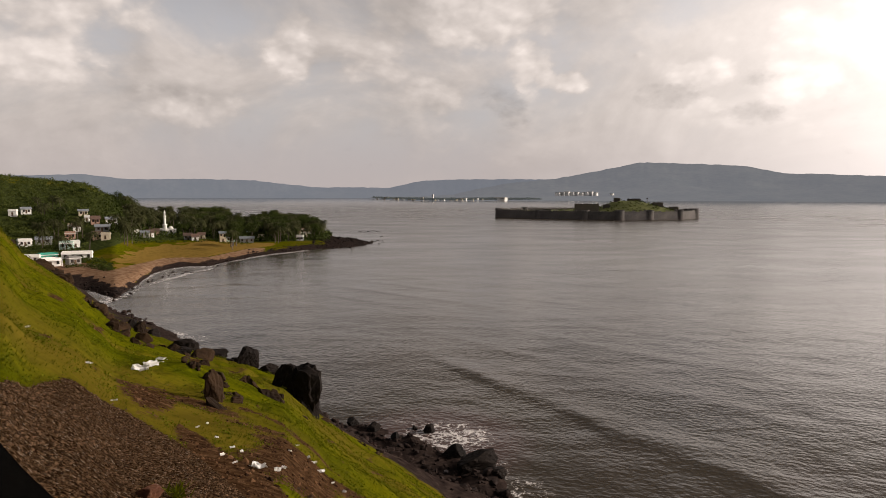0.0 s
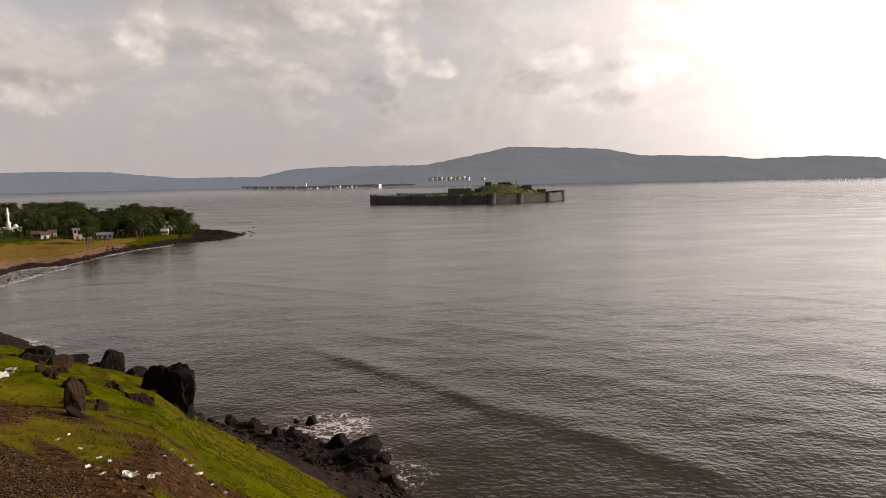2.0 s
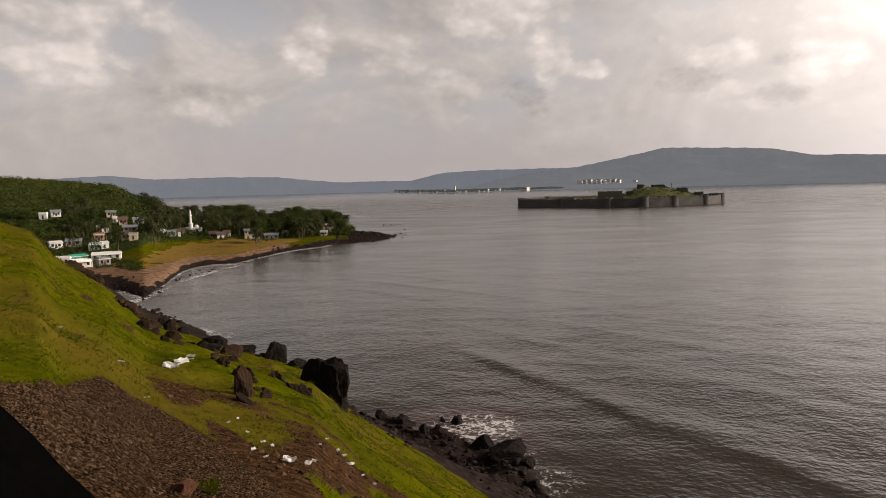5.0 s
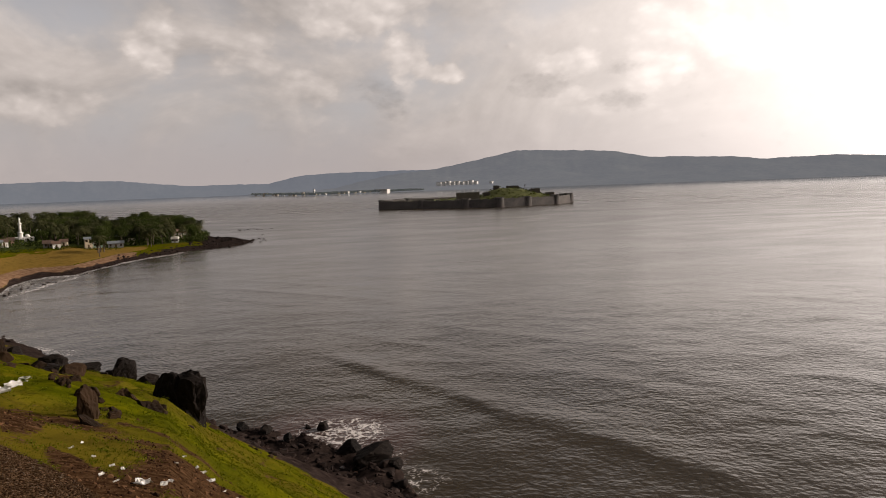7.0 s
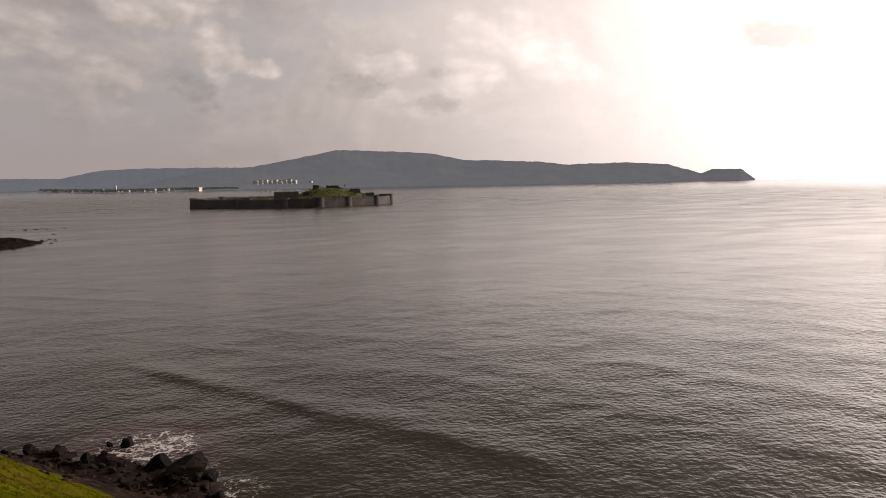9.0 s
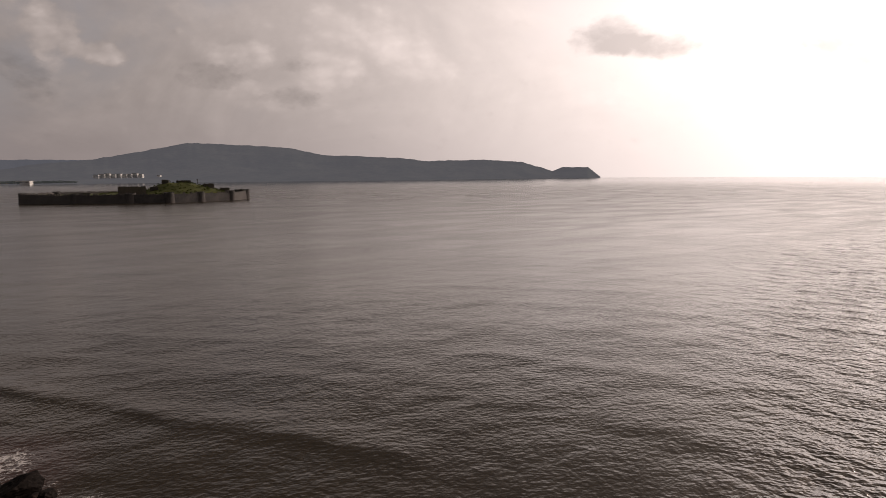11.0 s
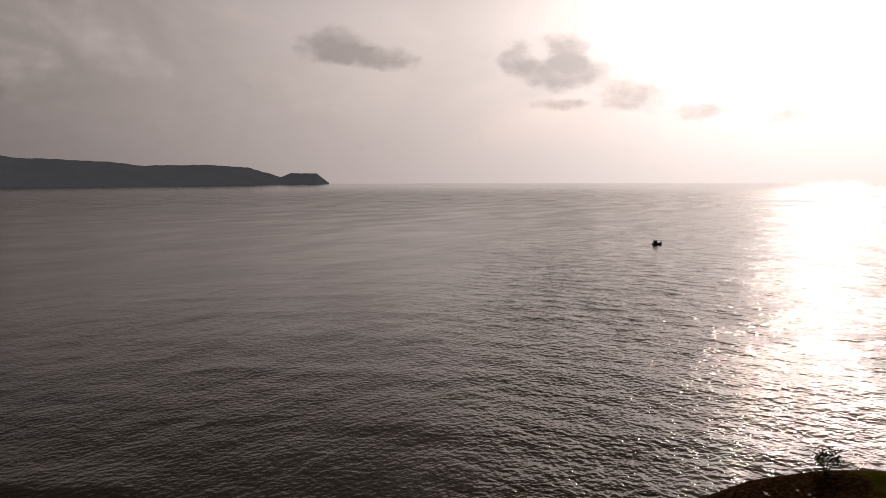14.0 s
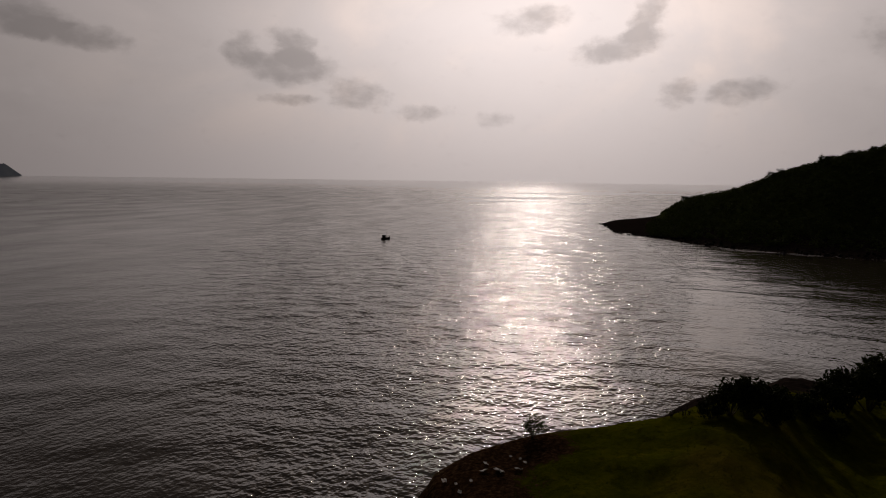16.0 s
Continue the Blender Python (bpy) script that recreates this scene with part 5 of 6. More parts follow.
pebbles("soil_clods", clods, leaf_material("clod", (0.014, 0.006, 0.003), (0.17, 0.088, 0.044), 0.0), "clods and small stones on bare brown soil", 82)
# low wall by the lookout, near black all over
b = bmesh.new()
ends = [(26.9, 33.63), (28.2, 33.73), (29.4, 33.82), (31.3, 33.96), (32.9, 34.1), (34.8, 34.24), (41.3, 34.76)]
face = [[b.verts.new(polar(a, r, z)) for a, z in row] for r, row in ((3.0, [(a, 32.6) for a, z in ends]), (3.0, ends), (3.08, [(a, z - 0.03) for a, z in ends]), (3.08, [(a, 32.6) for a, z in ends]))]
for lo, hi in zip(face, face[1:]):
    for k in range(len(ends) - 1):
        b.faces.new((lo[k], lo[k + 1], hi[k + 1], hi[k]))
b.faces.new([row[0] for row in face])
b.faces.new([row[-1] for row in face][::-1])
wall = part("lookout_wall", b, plain("near_black", (0.0015, 0.0015, 0.0015), (0.004, 0.0035, 0.003), 5.0, 0.95, 0.5, 0.02, 0.05), None)
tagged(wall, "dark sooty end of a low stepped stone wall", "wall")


# grass tufts
def grass(name, az, r, seed, high=0.28, mat=None, label="tufts of fresh green grass over the hillside", blades=6):
    rs = np.random.default_rng(seed)
    base = land_many(az, r)
    n = len(base)
    grow = (high * (0.6 + np.asarray(r) / 70))[:, None] * rs.uniform(0.5, 1.3, (n, blades))
    t = rs.uniform(0, 6.28, (n, blades))
    lean = rs.uniform(0.5, 1.6, (n, blades)) * grow
    w = grow * 0.16
    root = base[:, None, :] + np.stack([rs.normal(0, 0.3, (n, blades)) * grow, rs.normal(0, 0.3, (n, blades)) * grow, np.full((n, blades), -0.03)], -1)
    sx, sy = np.cos(t), np.sin(t)
    side = np.stack([-sy * w, sx * w, np.zeros_like(w)], -1)
    tip = root + np.stack([sx * lean, sy * lean, grow], -1)
    co = np.stack([root - side, root + side, tip], 2).reshape(-1, 3)
    fa = np.arange(len(co)).reshape(-1, 3)
    return tagged(mesh_object(name, co, fa, mat or M_GRASS), label, "grass", kind="stuff")


def on_slope(n, a0, a1, lo, hi, seed):
    """Spread points over the slope between two azimuths, thinner far off, kept where grass grows."""
    rs = np.random.default_rng(seed)
    a = rs.uniform(a0, a1, n)
    rb = np.interp(a, SLOPE[0], SLOPE[1])
    r = lo * (np.minimum(rb, hi) / lo) ** rs.uniform(0, 1, n)
    m = ground_masks(a, r, land(a, r))
    bare = np.maximum(m["gravel"], np.maximum(m["soil"], m["rock"]))
    tone = fbm(-np.sin(np.radians(a)) * r * 0.5, np.cos(np.radians(a)) * r * 0.5, 3)
    ok = (bare + rs.uniform(-0.25, 0.25, n) < 0.45) & (r < rb) & (tone + rs.uniform(-0.9, 0.9, n) > -0.25)
    return a[ok], r[ok]


grass("hillside_grass", *on_slope(60000, -6, 42, 9, 240, 91), 92, 0.06)
M_TUFT = leaf_material("green_herbs", (0.040, 0.055, 0.003), (0.130, 0.145, 0.009), 0.5)
M_TUSSOCK = leaf_material("tussock_grass", (0.026, 0.036, 0.002), (0.085, 0.092, 0.005), 0.4)
ta, tr = on_slope(30000, -4, 42, 10, 240, 191)
clump = fbm(-np.sin(np.radians(ta)) * tr * 0.8 + 7, np.cos(np.radians(ta)) * tr * 0.8, 3)
grass("tussocks", ta[clump > 0.12], tr[clump > 0.12], 192, 0.055, M_TUSSOCK, "darker clumps of longer grass on the hillside", 7)
grass("slope_grass", *on_slope(6000, -118, -72, 6, 60, 93), 94, 0.10, M_GRASS, "short green grass over the slope against the light")

stalk_a = rng.normal(21.2, 0.3, 12)
grass("grass_stalks", stalk_a, rng.normal(7.3, 0.15, 12), 96, 0.2, M_GRASS, "tall yellowish grass stalks on the gravel", 4)
# shrubs on the slope
def bush(az, r, high, wide, seed, label, leaves=260, lift=0.0):
    rs = np.random.default_rng(seed)
    ob = thing("shrub", Matrix(), label, "shrub", "shrubs on the slope")
    v, f, pts, sz = [], [], [], []
    n = 9
    for k in range(n):
        t = 6.283 * k / n + rs.uniform(-0.3, 0.3)
        out = rs.uniform(0.12, 0.46) * wide
        tip = np.array([math.cos(t) * out, math.sin(t) * out, high * rs.uniform(0.35, 0.85)])
        i0 = len(v)
        for c, q in ((np.zeros(3) - (0, 0, 0.15), 0.022 * high), (tip * (0.55, 0.55, 0.5), 0.014 * high), (tip, 0.005 * high)):
            for j in range(4):
                v.append(c + np.array([math.cos(1.57 * j), math.sin(1.57 * j), 0]) * q)
        for i in range(2):
            for j in range(4):
                p, q = i0 + i * 4 + j, i0 + i * 4 + (j + 1) % 4
                f.append((p, q, q + 4, p + 4))
        m = leaves // n
        d = rs.normal(size=(m, 3))
        d /= np.linalg.norm(d, axis=1)[:, None]
        rad = wide * rs.uniform(0.16, 0.27)
        pts.append(np.maximum(tip * (1, 1, 0.82) + d * rad * rs.uniform(0.2, 1.1, (m, 1)), (-99, -99, 0.0)))
        sz.append(rs.uniform(0.025, 0.06, m) * max(wide, 1.0))
    mesh_object("stem", v, f, M_BARK, ob)
    co, fa = leaf_quads(np.concatenate(pts), np.concatenate(sz), rs)
    mesh_object("crown", co, fa, M_SHRUB, ob)
    ob.matrix_world = Matrix.Translation(spot(az, r, lift)) @ Matrix.Rotation(seed * 1.3, 4, "Z")
    return ob


bush(-87.0, 32.5, 1.15, 1.5, 301, "small sparse shrub on the brink of the slope", 420)
bush(-99.0, 35.0, 0.7, 0.8, 302, "small sparse shrub on the brink of the slope", 90)
bush(-98.0, 35.0, 0.45, 0.6, 303, "small sparse shrub on the brink of the slope", 70)
for i, (a, r, h, w) in enumerate([(-101.0, 35, 0.9, 1.3), (-102.3, 35.5, 1.8, 2.0), (-103.6, 36, 2.7, 2.4), (-104.9, 37, 2.1, 2.1), (-106.3, 39, 1.3, 1.7), (-107.6, 41, 1.0, 1.8), (-108.8, 43, 2.0, 2.3), (-110.1, 45, 3.1, 3.0), (-111.4, 48, 3.7, 3.4), (-112.8, 50, 4.0, 3.8), (-114.5, 52, 4.2, 4.2), (-105.6, 36, 1.0, 1.4), (-109.4, 40, 1.1, 1.6)]):
    bush(a, r, h, w, 310 + i, "dense dark leafy shrub on the brink of the slope", 1700)
ha, hr = on_slope(5200, -4, 42, 9, 240, 391)
scrub("grass_clumps", ha, hr, rng.uniform(0.05, 0.16, len(ha)) * (0.5 + hr / 45), 16, M_TUFT, "rounded clumps of green herbs and grass on the hillside", 392)


# ---------------------------------------------------------------- village in the bay
def at(az, r, turn=0.0, lift=0.0):
    return Matrix.Translation(spot(az, r, lift)) @ Matrix.Rotation(radians(az + turn), 4, "Z")


VILLAGE_HOUSES = [
    (29.43, 343, 14, 8.0, 5.5, 1, M_WHITE, "flat", "white house with a deep porch below a teal one", None, True),
    (29.5, 362, 14, 7.2, 4.5, 1, M_TEAL, "flat", "teal painted house under a white slab roof", M_WHITE, False),
    (30.5, 358, -8, 6.5, 5.0, 1, M_WHITE, "flat", "small white house on the slope edge", None, False),
    (30.9, 400, 8, 6.0, 5.0, 1, M_WHITE, "flat", "small whitewashed flat-roofed house on the hillside", None, False),
    (29.7, 404, -6, 7.0, 5.0, 1, M_GREY, "sheet", "grey cement house with a sheet roof", None, False),
    (27.62, 362, -4, 12.5, 5.5, 1, M_WHITE, "flat", "long low white house with a deep veranda", M_WHITE, True),
    (27.9, 346, 20, 5.0, 4.5, 1, M_GREY, "flat", "low cement house among palms above the beach", None, False),
    (28.25, 391, -10, 6.0, 5.0, 1, M_MINT, "flat", "pale mint green house with a white slab roof", M_WHITE, True),
    (27.75, 392, 6, 4.0, 4.5, 1, M_WHITE, "flat", "small white house with a slab roof", None, False),
    (28.04, 413, 0, 5.0, 4.5, 1, M_PINK, "flat", "pink washed house with a white roof edge", M_WHITE, False),
    (27.62, 428, 5, 3.8, 4.0, 1, M_WHITE, "tile", "tall narrow whitewashed house with a gable", None, False),
    (28.06, 430, 0, 1.8, 3.5, 1, M_CREAM, "flat", "narrow cream house beside a white one", None, False),
    (26.91, 446, -4, 2.4, 4.0, 1, M_WHITE, "flat", "small white house with a slab roof", None, False),
    (27.15, 462, 4, 5.0, 4.0, 1, M_CREAM, "sheet", "cream house under a sheet roof", None, False),
    (26.39, 440, 4, 4.4, 4.5, 1, M_PINK, "tile", "pink washed house with a tiled roof", None, False),
    (25.9, 419, -8, 7.0, 4.5, 1, M_GREY, "sheet", "grey cement house with a long sheet roof", None, False),
    (25.3, 440, 5, 6.0, 4.5, 1, M_WHITE, "sheet", "white house under a long sheet roof", None, False),
    (25.71, 400, -8, 4.2, 4.0, 1, M_CREAM, "flat", "small cream house with a slab roof", None, False),
    (26.28, 404, 6, 4.6, 4.0, 1, M_PINK, "tile", "pink washed house with a tiled roof", None, False),
    (24.13, 449, 30, 3.0, 5.0, 1, M_WHITE, "tile", "whitewashed gabled house on the village edge", None, False),
    (23.7, 452, 0, 3.6, 4.0, 1, M_WHITE, "flat", "low white house on the village edge", None, False),
    (23.2, 455, -5, 7.0, 4.5, 1, M_GREY, "sheet", "grey house with a long sheet roof", None, False),
    (22.7, 462, 8, 4.0, 4.5, 1, M_WHITE, "tile", "whitewashed gabled house on the village edge", None, False),
    (22.3, 474, -4, 4.0, 4.5, 1, M_PINK, "tile", "pink house with a tiled roof by the mosque", None, False),
    (21.05, 492, -4, 3.6, 4.0, 1, M_WHITE, "flat", "small white house by the mosque", None, False),
    (20.49, 540, 0, 3.4, 4.0, 1, M_WHITE, "flat", "white house half hidden among palms", None, False),
    (20.0, 462, 0, 5.0, 4.5, 1, M_GREY, "tile", "grey cement house with a tiled roof among palms", None, False),
    (19.5, 458, 4, 4.0, 4.0, 1, M_WHITE, "tile", "white house with a tiled roof among palms", None, False),
    (19.0, 470, -6, 4.0, 4.0, 1, M_CREAM, "tile", "cream house with a tiled roof among palms", None, False),
    (17.45, 458, 6, 4.0, 4.5, 2, M_CREAM, "sheet", "cream two-storey house with a sheet roof by the shore", None, False),
    (16.85, 462, -6, 5.0, 4.0, 1, M_MINT, "sheet", "pale green house with a sheet roof by the shore", None, False),
    (15.63, 460, 0, 8.5, 5.0, 1, M_GREY, "sheet", "long grey shed with a sheet roof by the shore", None, False),
    (15.46, 512, 5, 5.0, 4.5, 1, M_WHITE, "sheet", "white house with a sheet roof among palms", None, False),
    (14.55, 480, -5, 4.2, 4.5, 1, M_CREAM, "flat", "cream house with a slab roof among palms", None, False),
    (11.3, 492, 6, 6.0, 5.0, 1, M_CREAM, "flat", "cream house with a slab roof on the point", M_WHITE, False),
    (11.15, 508, 6, 7.5, 5.0, 2, M_PINK, "flat", "two-storey pink house with white roof edges", M_WHITE, True),
    (11.5, 478, -4, 4.6, 4.0, 1, M_WHITE, "flat", "small white house by the shore rocks", None, False),
    (31.5, 461, -10, 4.0, 4.5, 1, M_WHITE, "flat", "small white house among hillside trees", None, False),
    (30.75, 467, 10, 5.0, 4.5, 1, M_WHITE, "sheet", "small white house with a sheet roof among trees", None, False)]
for a, r, turn, w, d, floors, mat, roof, label, edge_mat, porch in VILLAGE_HOUSES:
    house(at(a, r, turn), w, d, floors, mat, roof, label, edge_mat, porch)


def mosque():
    top = thing("mosque", at(21.5, 488, 0), "small whitewashed mosque with one slender minaret", "mosque")
    b = box(bmesh.new(), -4, 4, -3.5, 3.5, -2, 3.6, 0.08)
    hall = part("hall", b, M_WHITE, top)
    for x in (-2.5, 0, 2.5):
        window_parts(hall, x, -3.5, 1.0, 1.0, 1.6)
    b = box(bmesh.new(), -4.3, 4.3, -3.8, 3.8, 3.6, 3.9, 0.05)
    part("cornice", b, M_WHITE, top)
    b = bmesh.new()
    rings = [(1.9, -2), (1.9, 3.2), (2.2, 3.3), (2.2, 3.7), (1.4, 3.8), (1.4, 6.4), (1.7, 6.5), (1.7, 6.9), (0.8, 7.0), (0.7, 11.4), (1.1, 11.7), (1.1, 12.4), (0.6, 12.4), (0.52, 14.0), (0.7, 14.2), (0.55, 14.7), (0.25, 15.4), (0.06, 16.2)]
    rows = [[b.verts.new((r * math.cos(6.2832 * k / 12), r * math.sin(6.2832 * k / 12), z)) for k in range(12)] for r, z in rings]
    for lo, hi in zip(rows, rows[1:]):
        for k in range(12):
            b.faces.new((lo[k], lo[(k + 1) % 12], hi[(k + 1) % 12], hi[k]))
    b.faces.new(rows[-1])
    m = part("minaret", b, M_WHITE, top)
    m.location = (-1.2, -6.4, 0)
    b = bmesh.new()
    bmesh.ops.create_uvsphere(b, u_segments=16, v_segments=8, radius=1.4, matrix=Matrix.Translation((2.4, 0, 4.2)))
    part("dome", b, M_WHITE, top, smooth=True)


mosque()

# coconut palms of the grove
kinds = [palm(400 + i) for i in range(6)]
taken = [(o.location.x, o.location.y, 4.5) for o in scene.objects if o.name.startswith(("house", "mosque")) and o.type == "EMPTY"]


def free(x, y):
    return all((x - a) ** 2 + (y - c) ** 2 > d * d for a, c, d in taken)


count = 0
used = [False] * 6
rng = np.random.default_rng(17)
while count < 299:
    a = rng.uniform(9.6, 30.5)
    r0 = np.interp(a, VILLAGE[0], VILLAGE[1])
    lo, hi = (r0 + 36, r0 + 190) if a < 17 else (r0 + 122, r0 + 290) if a < 24.5 else (r0 + 60, r0 + 190)
    if a > 24.5 and rng.random() < 0.4:
        continue
    r = rng.uniform(lo, hi)
    p = spot(a, r)
    if not free(p.x, p.y) or p.z < 2.2 or (a > 28.6 and r < 372) or (24.3 < a < 26.6 and r < 396):
        continue
    # keep the fronts of the houses open
    if any(h[0] ** 2 + h[1] ** 2 > r * r and abs(math.degrees(math.atan2(-h[0], h[1])) - a) < 0.7 and math.hypot(h[0], h[1]) - r < 45 for h in taken) and rng.random() < 0.72:
        continue
    if abs(a - 21.3) < 0.75 and r < 502:
        continue
    k = int(rng.integers(6))
    m = Matrix.Translation(p) @ Matrix.Rotation(rng.uniform(0, 6.28), 4, "Z")
    if not used[k]:
        kinds[k].matrix_world = m
        used[k] = True
    else:
        copy_thing(kinds[k], m)
    count += 1

leafy = [tree(500 + i, 8.5 + 1.2 * i, 8.0 + 0.8 * i, None, 1800) for i in range(4)]
used, count = [False] * 4, 0
while count < 190:
    pick = rng.random()
    if pick < 0.42:
        a = rng.uniform(9.9, 17)
        r = np.interp(a, VILLAGE[0], VILLAGE[1]) + rng.uniform(48, 170)
    elif pick < 0.62:
        a = rng.uniform(17, 25)
        r = np.interp(a, VILLAGE[0], VILLAGE[1]) + rng.uniform(136, 290)
    else:
        a = rng.uniform(24.5, 38)
        r = np.interp(a, VILLAGE[0], VILLAGE[1]) + rng.uniform(95, 170)
    p = spot(a, r)
    if not free(p.x, p.y) or p.z < 2.5 or (23.5 < a < 27.5 and r < 405) or (a > 27 and r < 425):
        continue
    if any(h[0] ** 2 + h[1] ** 2 > r * r and abs(math.degrees(math.atan2(-h[0], h[1])) - a) < 0.9 and math.hypot(h[0], h[1]) - r < 45 for h in taken) and rng.random() < (0.97 if a > 24.5 else 0.8):
        continue
    k = int(rng.integers(4))
    m = Matrix.Translation(p) @ Matrix.Rotation(rng.uniform(0, 6.28), 4, "Z")
    if not used[k]:
        leafy[k].matrix_world = m
        used[k] = True
    else:
        copy_thing(leafy[k], m)
    count += 1

for i, (a, r) in enumerate(((27.4, 520), (27.2, 522), (27.05, 519))):
    ob = copy_thing(leafy[i], Matrix.Translation(spot(a, r, -1.0)) @ Matrix.Rotation(i * 2.0, 4, "Z"))
    ob.scale = (0.45, 0.45, 0.45)
    tagged(ob, "low dark tree on the bare hilltop", "tree", "trees on the hilltop")
# scrub woods of the hill behind the village, and of the headland across the bay
a = rng.uniform(22.6, 46, 5200)
r = np.interp(a, VILLAGE[0], VILLAGE[1]) + 75 + 235 * rng.uniform(0, 1, 5200) ** 1.25
ok = np.array([free(*spot(x, y).xy) for x, y in zip(a, r)]) & ((a > 27) | (r > np.interp(a, VILLAGE[0], VILLAGE[1]) + 175))
scrub("hill_scrub", a[ok], r[ok], rng.uniform(1.0, 3.0, 5200)[ok], 30, M_SCRUB, "thick green scrub covering the hill", 96)
a = rng.uniform(-118, -95.6, 3600)
r = np.interp(a, HEADLAND[0], HEADLAND[1]) + rng.uniform(12, 230, 3600) * np.clip((-95.0 - a) / 5, 0.3, 1)
scrub("headland_scrub", a, r, rng.uniform(1.2, 3.8, 3600), 24, M_LEAF, "dark thick scrub covering the headland", 97)
a = rng.uniform(-113, -96.6, 1500)
r = np.interp(a, HEADLAND[0], HEADLAND[1]) + 145 + rng.normal(0, 9, 1500)
scrub("ridge_scrub", a, r, rng.uniform(0.9, 3.0, 1500), 20, M_LEAF, "dark bushes along the headland ridge", 197)
a = rng.uniform(9.3, 25.5, 2000)
r = np.interp(a, VILLAGE[0], VILLAGE[1]) + np.interp(a, [9, 13, 15.5, 18.5, 24], [30, 48, 72, 146, 160]) + rng.uniform(0, 150, 2000)
ok = [free(*spot(x, y).xy) for x, y in zip(a, r)]
a2 = rng.uniform(15.5, 25, 150)
r2 = np.interp(a2, VILLAGE[0], VILLAGE[1]) + np.interp(a2, [15.5, 18.5, 24], [56, 122, 146]) + rng.uniform(-6, 12, 150)
a3 = rng.uniform(25.4, 28.4, 130)
r3 = np.interp(a3, VILLAGE[0], VILLAGE[1]) + rng.uniform(52, 84, 130)
keep = np.array([free(*spot(x, y).xy) for x, y in zip(a3, r3)])
scrub("beach_bushes", a3[keep], r3[keep], rng.uniform(0.5, 1.6, 130)[keep], 40, M_LEAF, "dark bushes above the beach below the houses", 199)
scrub("lawn_bushes", a2, r2, rng.uniform(0.5, 1.9, 150), 18, M_LEAF, "dark bushes along the edge of the beach green", 99)
scrub("village_undergrowth", a[ok], r[ok], rng.uniform(1.6, 5.0, 2000)[ok], 22, M_LEAF, "dark undergrowth below the palms", 98)
for i, (a, r, k) in enumerate([(-98.2, 520, 0.75), (-99.3, 540, 0.6), (-100.9, 545, 0.45), (-101.7, 548, 0.62), (-102.2, 548, 0.4), (-103.6, 545, 0.5), (-104.2, 540, 0.7), (-104.8, 545, 0.6), (-106.0, 540, 0.55), (-107.5, 535, 0.8), (-107.9, 540, 0.6), (-109.2, 545, 0.6), (-110.5, 545, 0.7), (-111.6, 548, 0.6)]):
    ob = copy_thing(leafy[i % 4], Matrix.Translation(spot(a, float(np.interp(a, HEADLAND[0], HEADLAND[1])) + 146, -1.8)) @ Matrix.Rotation(i * 1.1, 4, "Z") @ Matrix.Scale(k, 4))
    ob.scale = (k, k, k)
    tagged(ob, "dark tree standing on the headland ridge", "tree", "trees on the headland ridge")


# ---------------------------------------------------------------- boat, and buildings across the water
def boat():
    top = thing("fishing_boat", Matrix.Translation(polar(-74.5, 384, 0.0)) @ Matrix.Rotation(radians(-40), 4, "Z"), "small dark fishing boat with a cabin and mast", "boat")
    b = bmesh.new()
    rows = []
    for x, w, zt in ((-2.8, 0.75, 0.95), (-1.4, 0.95, 0.85), (0.4, 0.95, 0.9), (1.8, 0.65, 1.1), (2.9, 0.06, 1.5)):
        rows.append([b.verts.new(c) for c in ((x, -w, zt), (x, -w * 0.7, -0.1), (x, 0, -0.4), (x, w * 0.7, -0.1), (x, w, zt))])
    for lo, hi in zip(rows, rows[1:]):
        for k in range(4):
            b.faces.new((lo[k], lo[k + 1], hi[k + 1], hi[k]))
        b.faces.new((lo[4], lo[0], hi[0], hi[4]))
    b.faces.new(rows[0])
    part("hull", b, M_BOAT, top)
    part("cabin", box(bmesh.new(), -1.9, -0.3, -0.6, 0.6, 0.85, 2.3, 0.06), M_BOAT, top)
    part("cabin_roof", box(bmesh.new(), -2.1, -0.1, -0.75, 0.75, 2.3, 2.42, 0.02), M_STEEL, top)
    b = bmesh.new()
    bmesh.ops.create_cone(b, cap_ends=True, segments=8, radius1=0.07, radius2=0.04, depth=4.2, matrix=Matrix.Translation((0.5, 0, 2.8)))
    part("mast", b, M_BOAT, top)


boat()


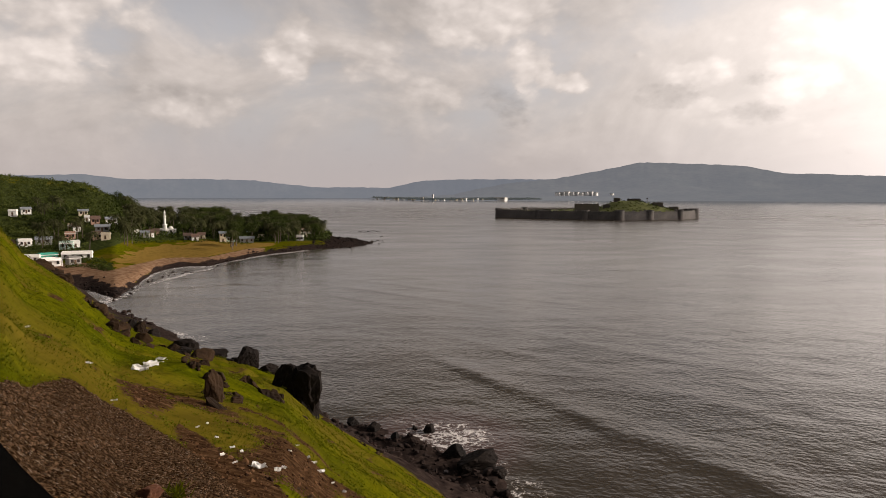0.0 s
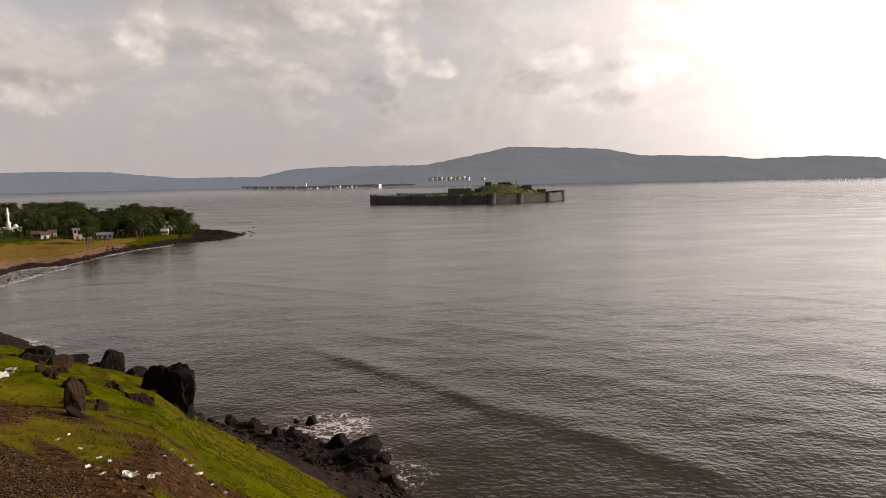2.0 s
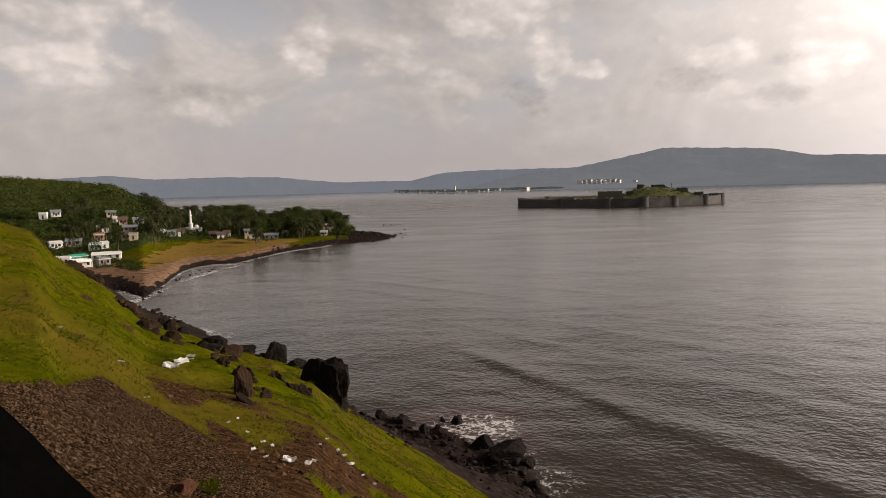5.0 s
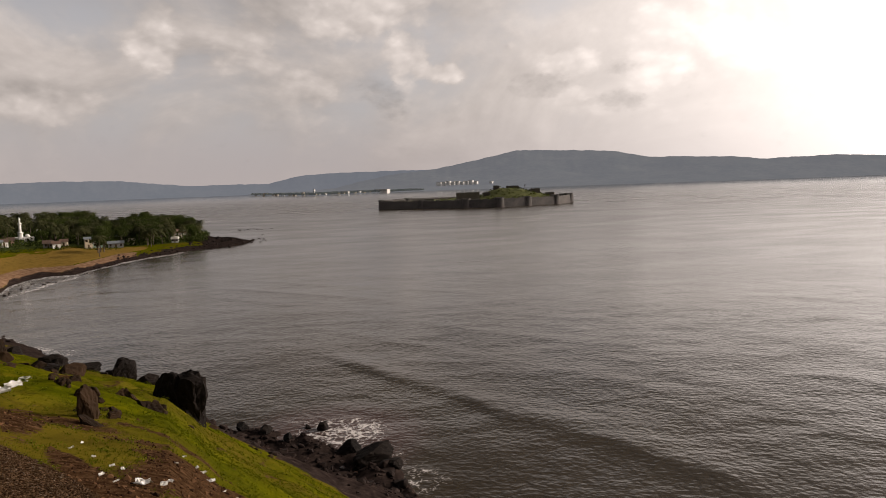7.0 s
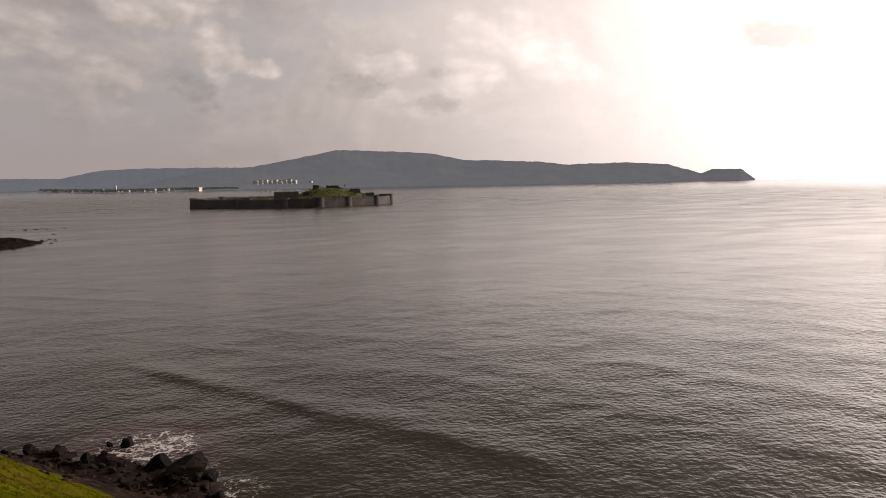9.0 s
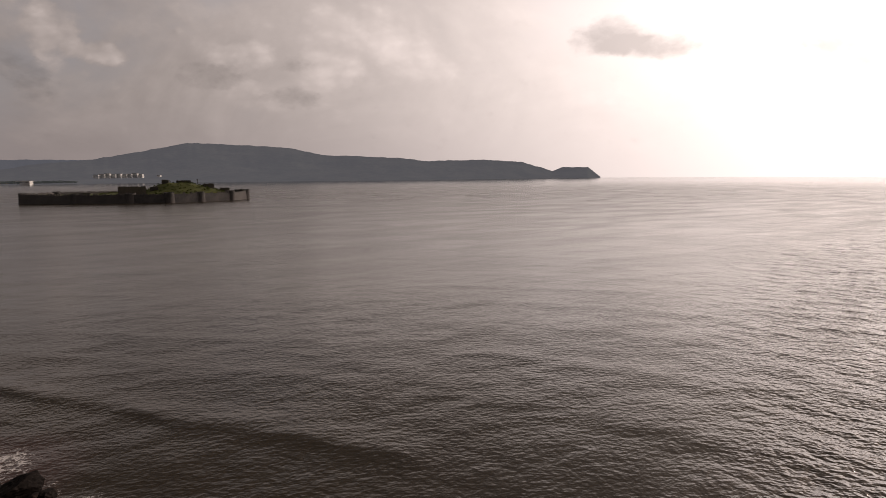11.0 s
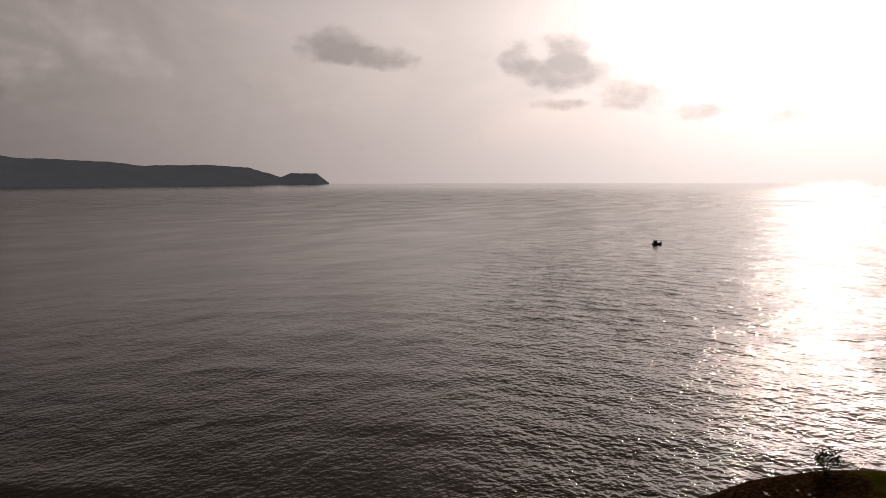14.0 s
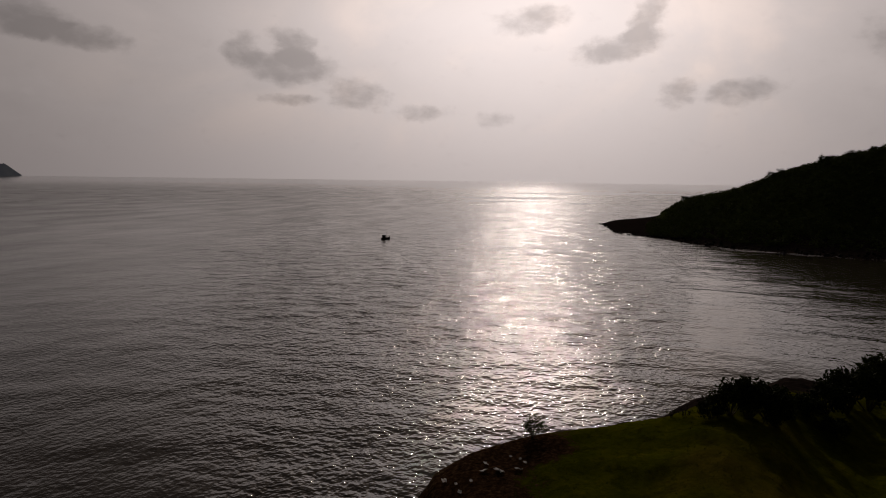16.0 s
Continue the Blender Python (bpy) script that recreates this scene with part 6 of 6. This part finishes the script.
def block(az, r, w, d, h, z, label, mat=M_WHITE, group="white blocks across the bay", floors=3):
    """A far block of flats or a shed: walls, slab roof, rows of dark windows."""
    top = thing("building", Matrix.Translation(polar(az, r, z)) @ Matrix.Rotation(radians(az - 38), 4, "Z"), label, "building", group)
    part("wall", box(bmesh.new(), -w / 2, w / 2, -d / 2, d / 2, -12, h), mat, top)
    part("roof", box(bmesh.new(), -w / 2 - 0.6, w / 2 + 0.6, -d / 2 - 0.6, d / 2 + 0.6, h, h + 0.9), M_GREY, top)
    n = max(2, int(w / 5))
    for f in range(floors):
        for i in range(n):
            x = (i + 0.5) / n * w - w / 2
            part("window", box(bmesh.new(), x - 1.1, x + 1.1, -d / 2 - 0.2, -d / 2 + 0.1, (f + 0.3) * h / floors, (f + 0.75) * h / floors), M_GLASS, top)


for i in range(9):
    block(-9.35 - 0.37 * i, 3600 + 4 * i, 27, 13, 18 + 5 * ((i * 7 % 5) / 4), 21.0, "tall white apartment block at the foot of the far hill", floors=4)
block(-13.6, 3640, 18, 12, 11, 24, "low white building at the foot of the far hill", floors=2)
rng = np.random.default_rng(29)
for i in range(24):
    a = 5.4 - 0.46 * i + rng.uniform(-0.15, 0.15)
    foot = np.interp(a, [-5.4, -3, -1, 1, 4, 5.9], [3260, 3160, 3010, 2960, 3510, 4205])
    block(a, foot + rng.uniform(15, 60), rng.uniform(9, 22), 10, rng.uniform(6, 13), 2.0, "small pale building on the far shore", M_WHITE if rng.random() < 0.55 else M_CREAM, "buildings on the far shore", 2)
block(-4.7, 3235, 70, 20, 12, 4.0, "long white shed on the far shore", M_WHITE, "buildings on the far shore", 1)
block(0.75, 2985, 5, 5, 27, 2.0, "slender white tower on the far shore", M_WHITE, "buildings on the far shore", 4)
a = np.concatenate([rng.uniform(-8, 5.6, 1300)])
foot = np.interp(a, [-8, -5.4, -3, -1, 1, 4, 5.9], [3320, 3260, 3160, 3010, 2960, 3510, 4205])
rr = foot + rng.uniform(8, 220, len(a))
pts, sz = [], []
for x, y in zip(a, rr):
    p = np.array(polar(x, y, 5.0))
    s = rng.uniform(4, 9)
    d = rng.normal(size=(9, 3))
    d /= np.linalg.norm(d, axis=1)[:, None]
    d[:, 2] = np.abs(d[:, 2])
    pts.append(p + d * s)
    sz.append(np.full(9, s * 0.5))
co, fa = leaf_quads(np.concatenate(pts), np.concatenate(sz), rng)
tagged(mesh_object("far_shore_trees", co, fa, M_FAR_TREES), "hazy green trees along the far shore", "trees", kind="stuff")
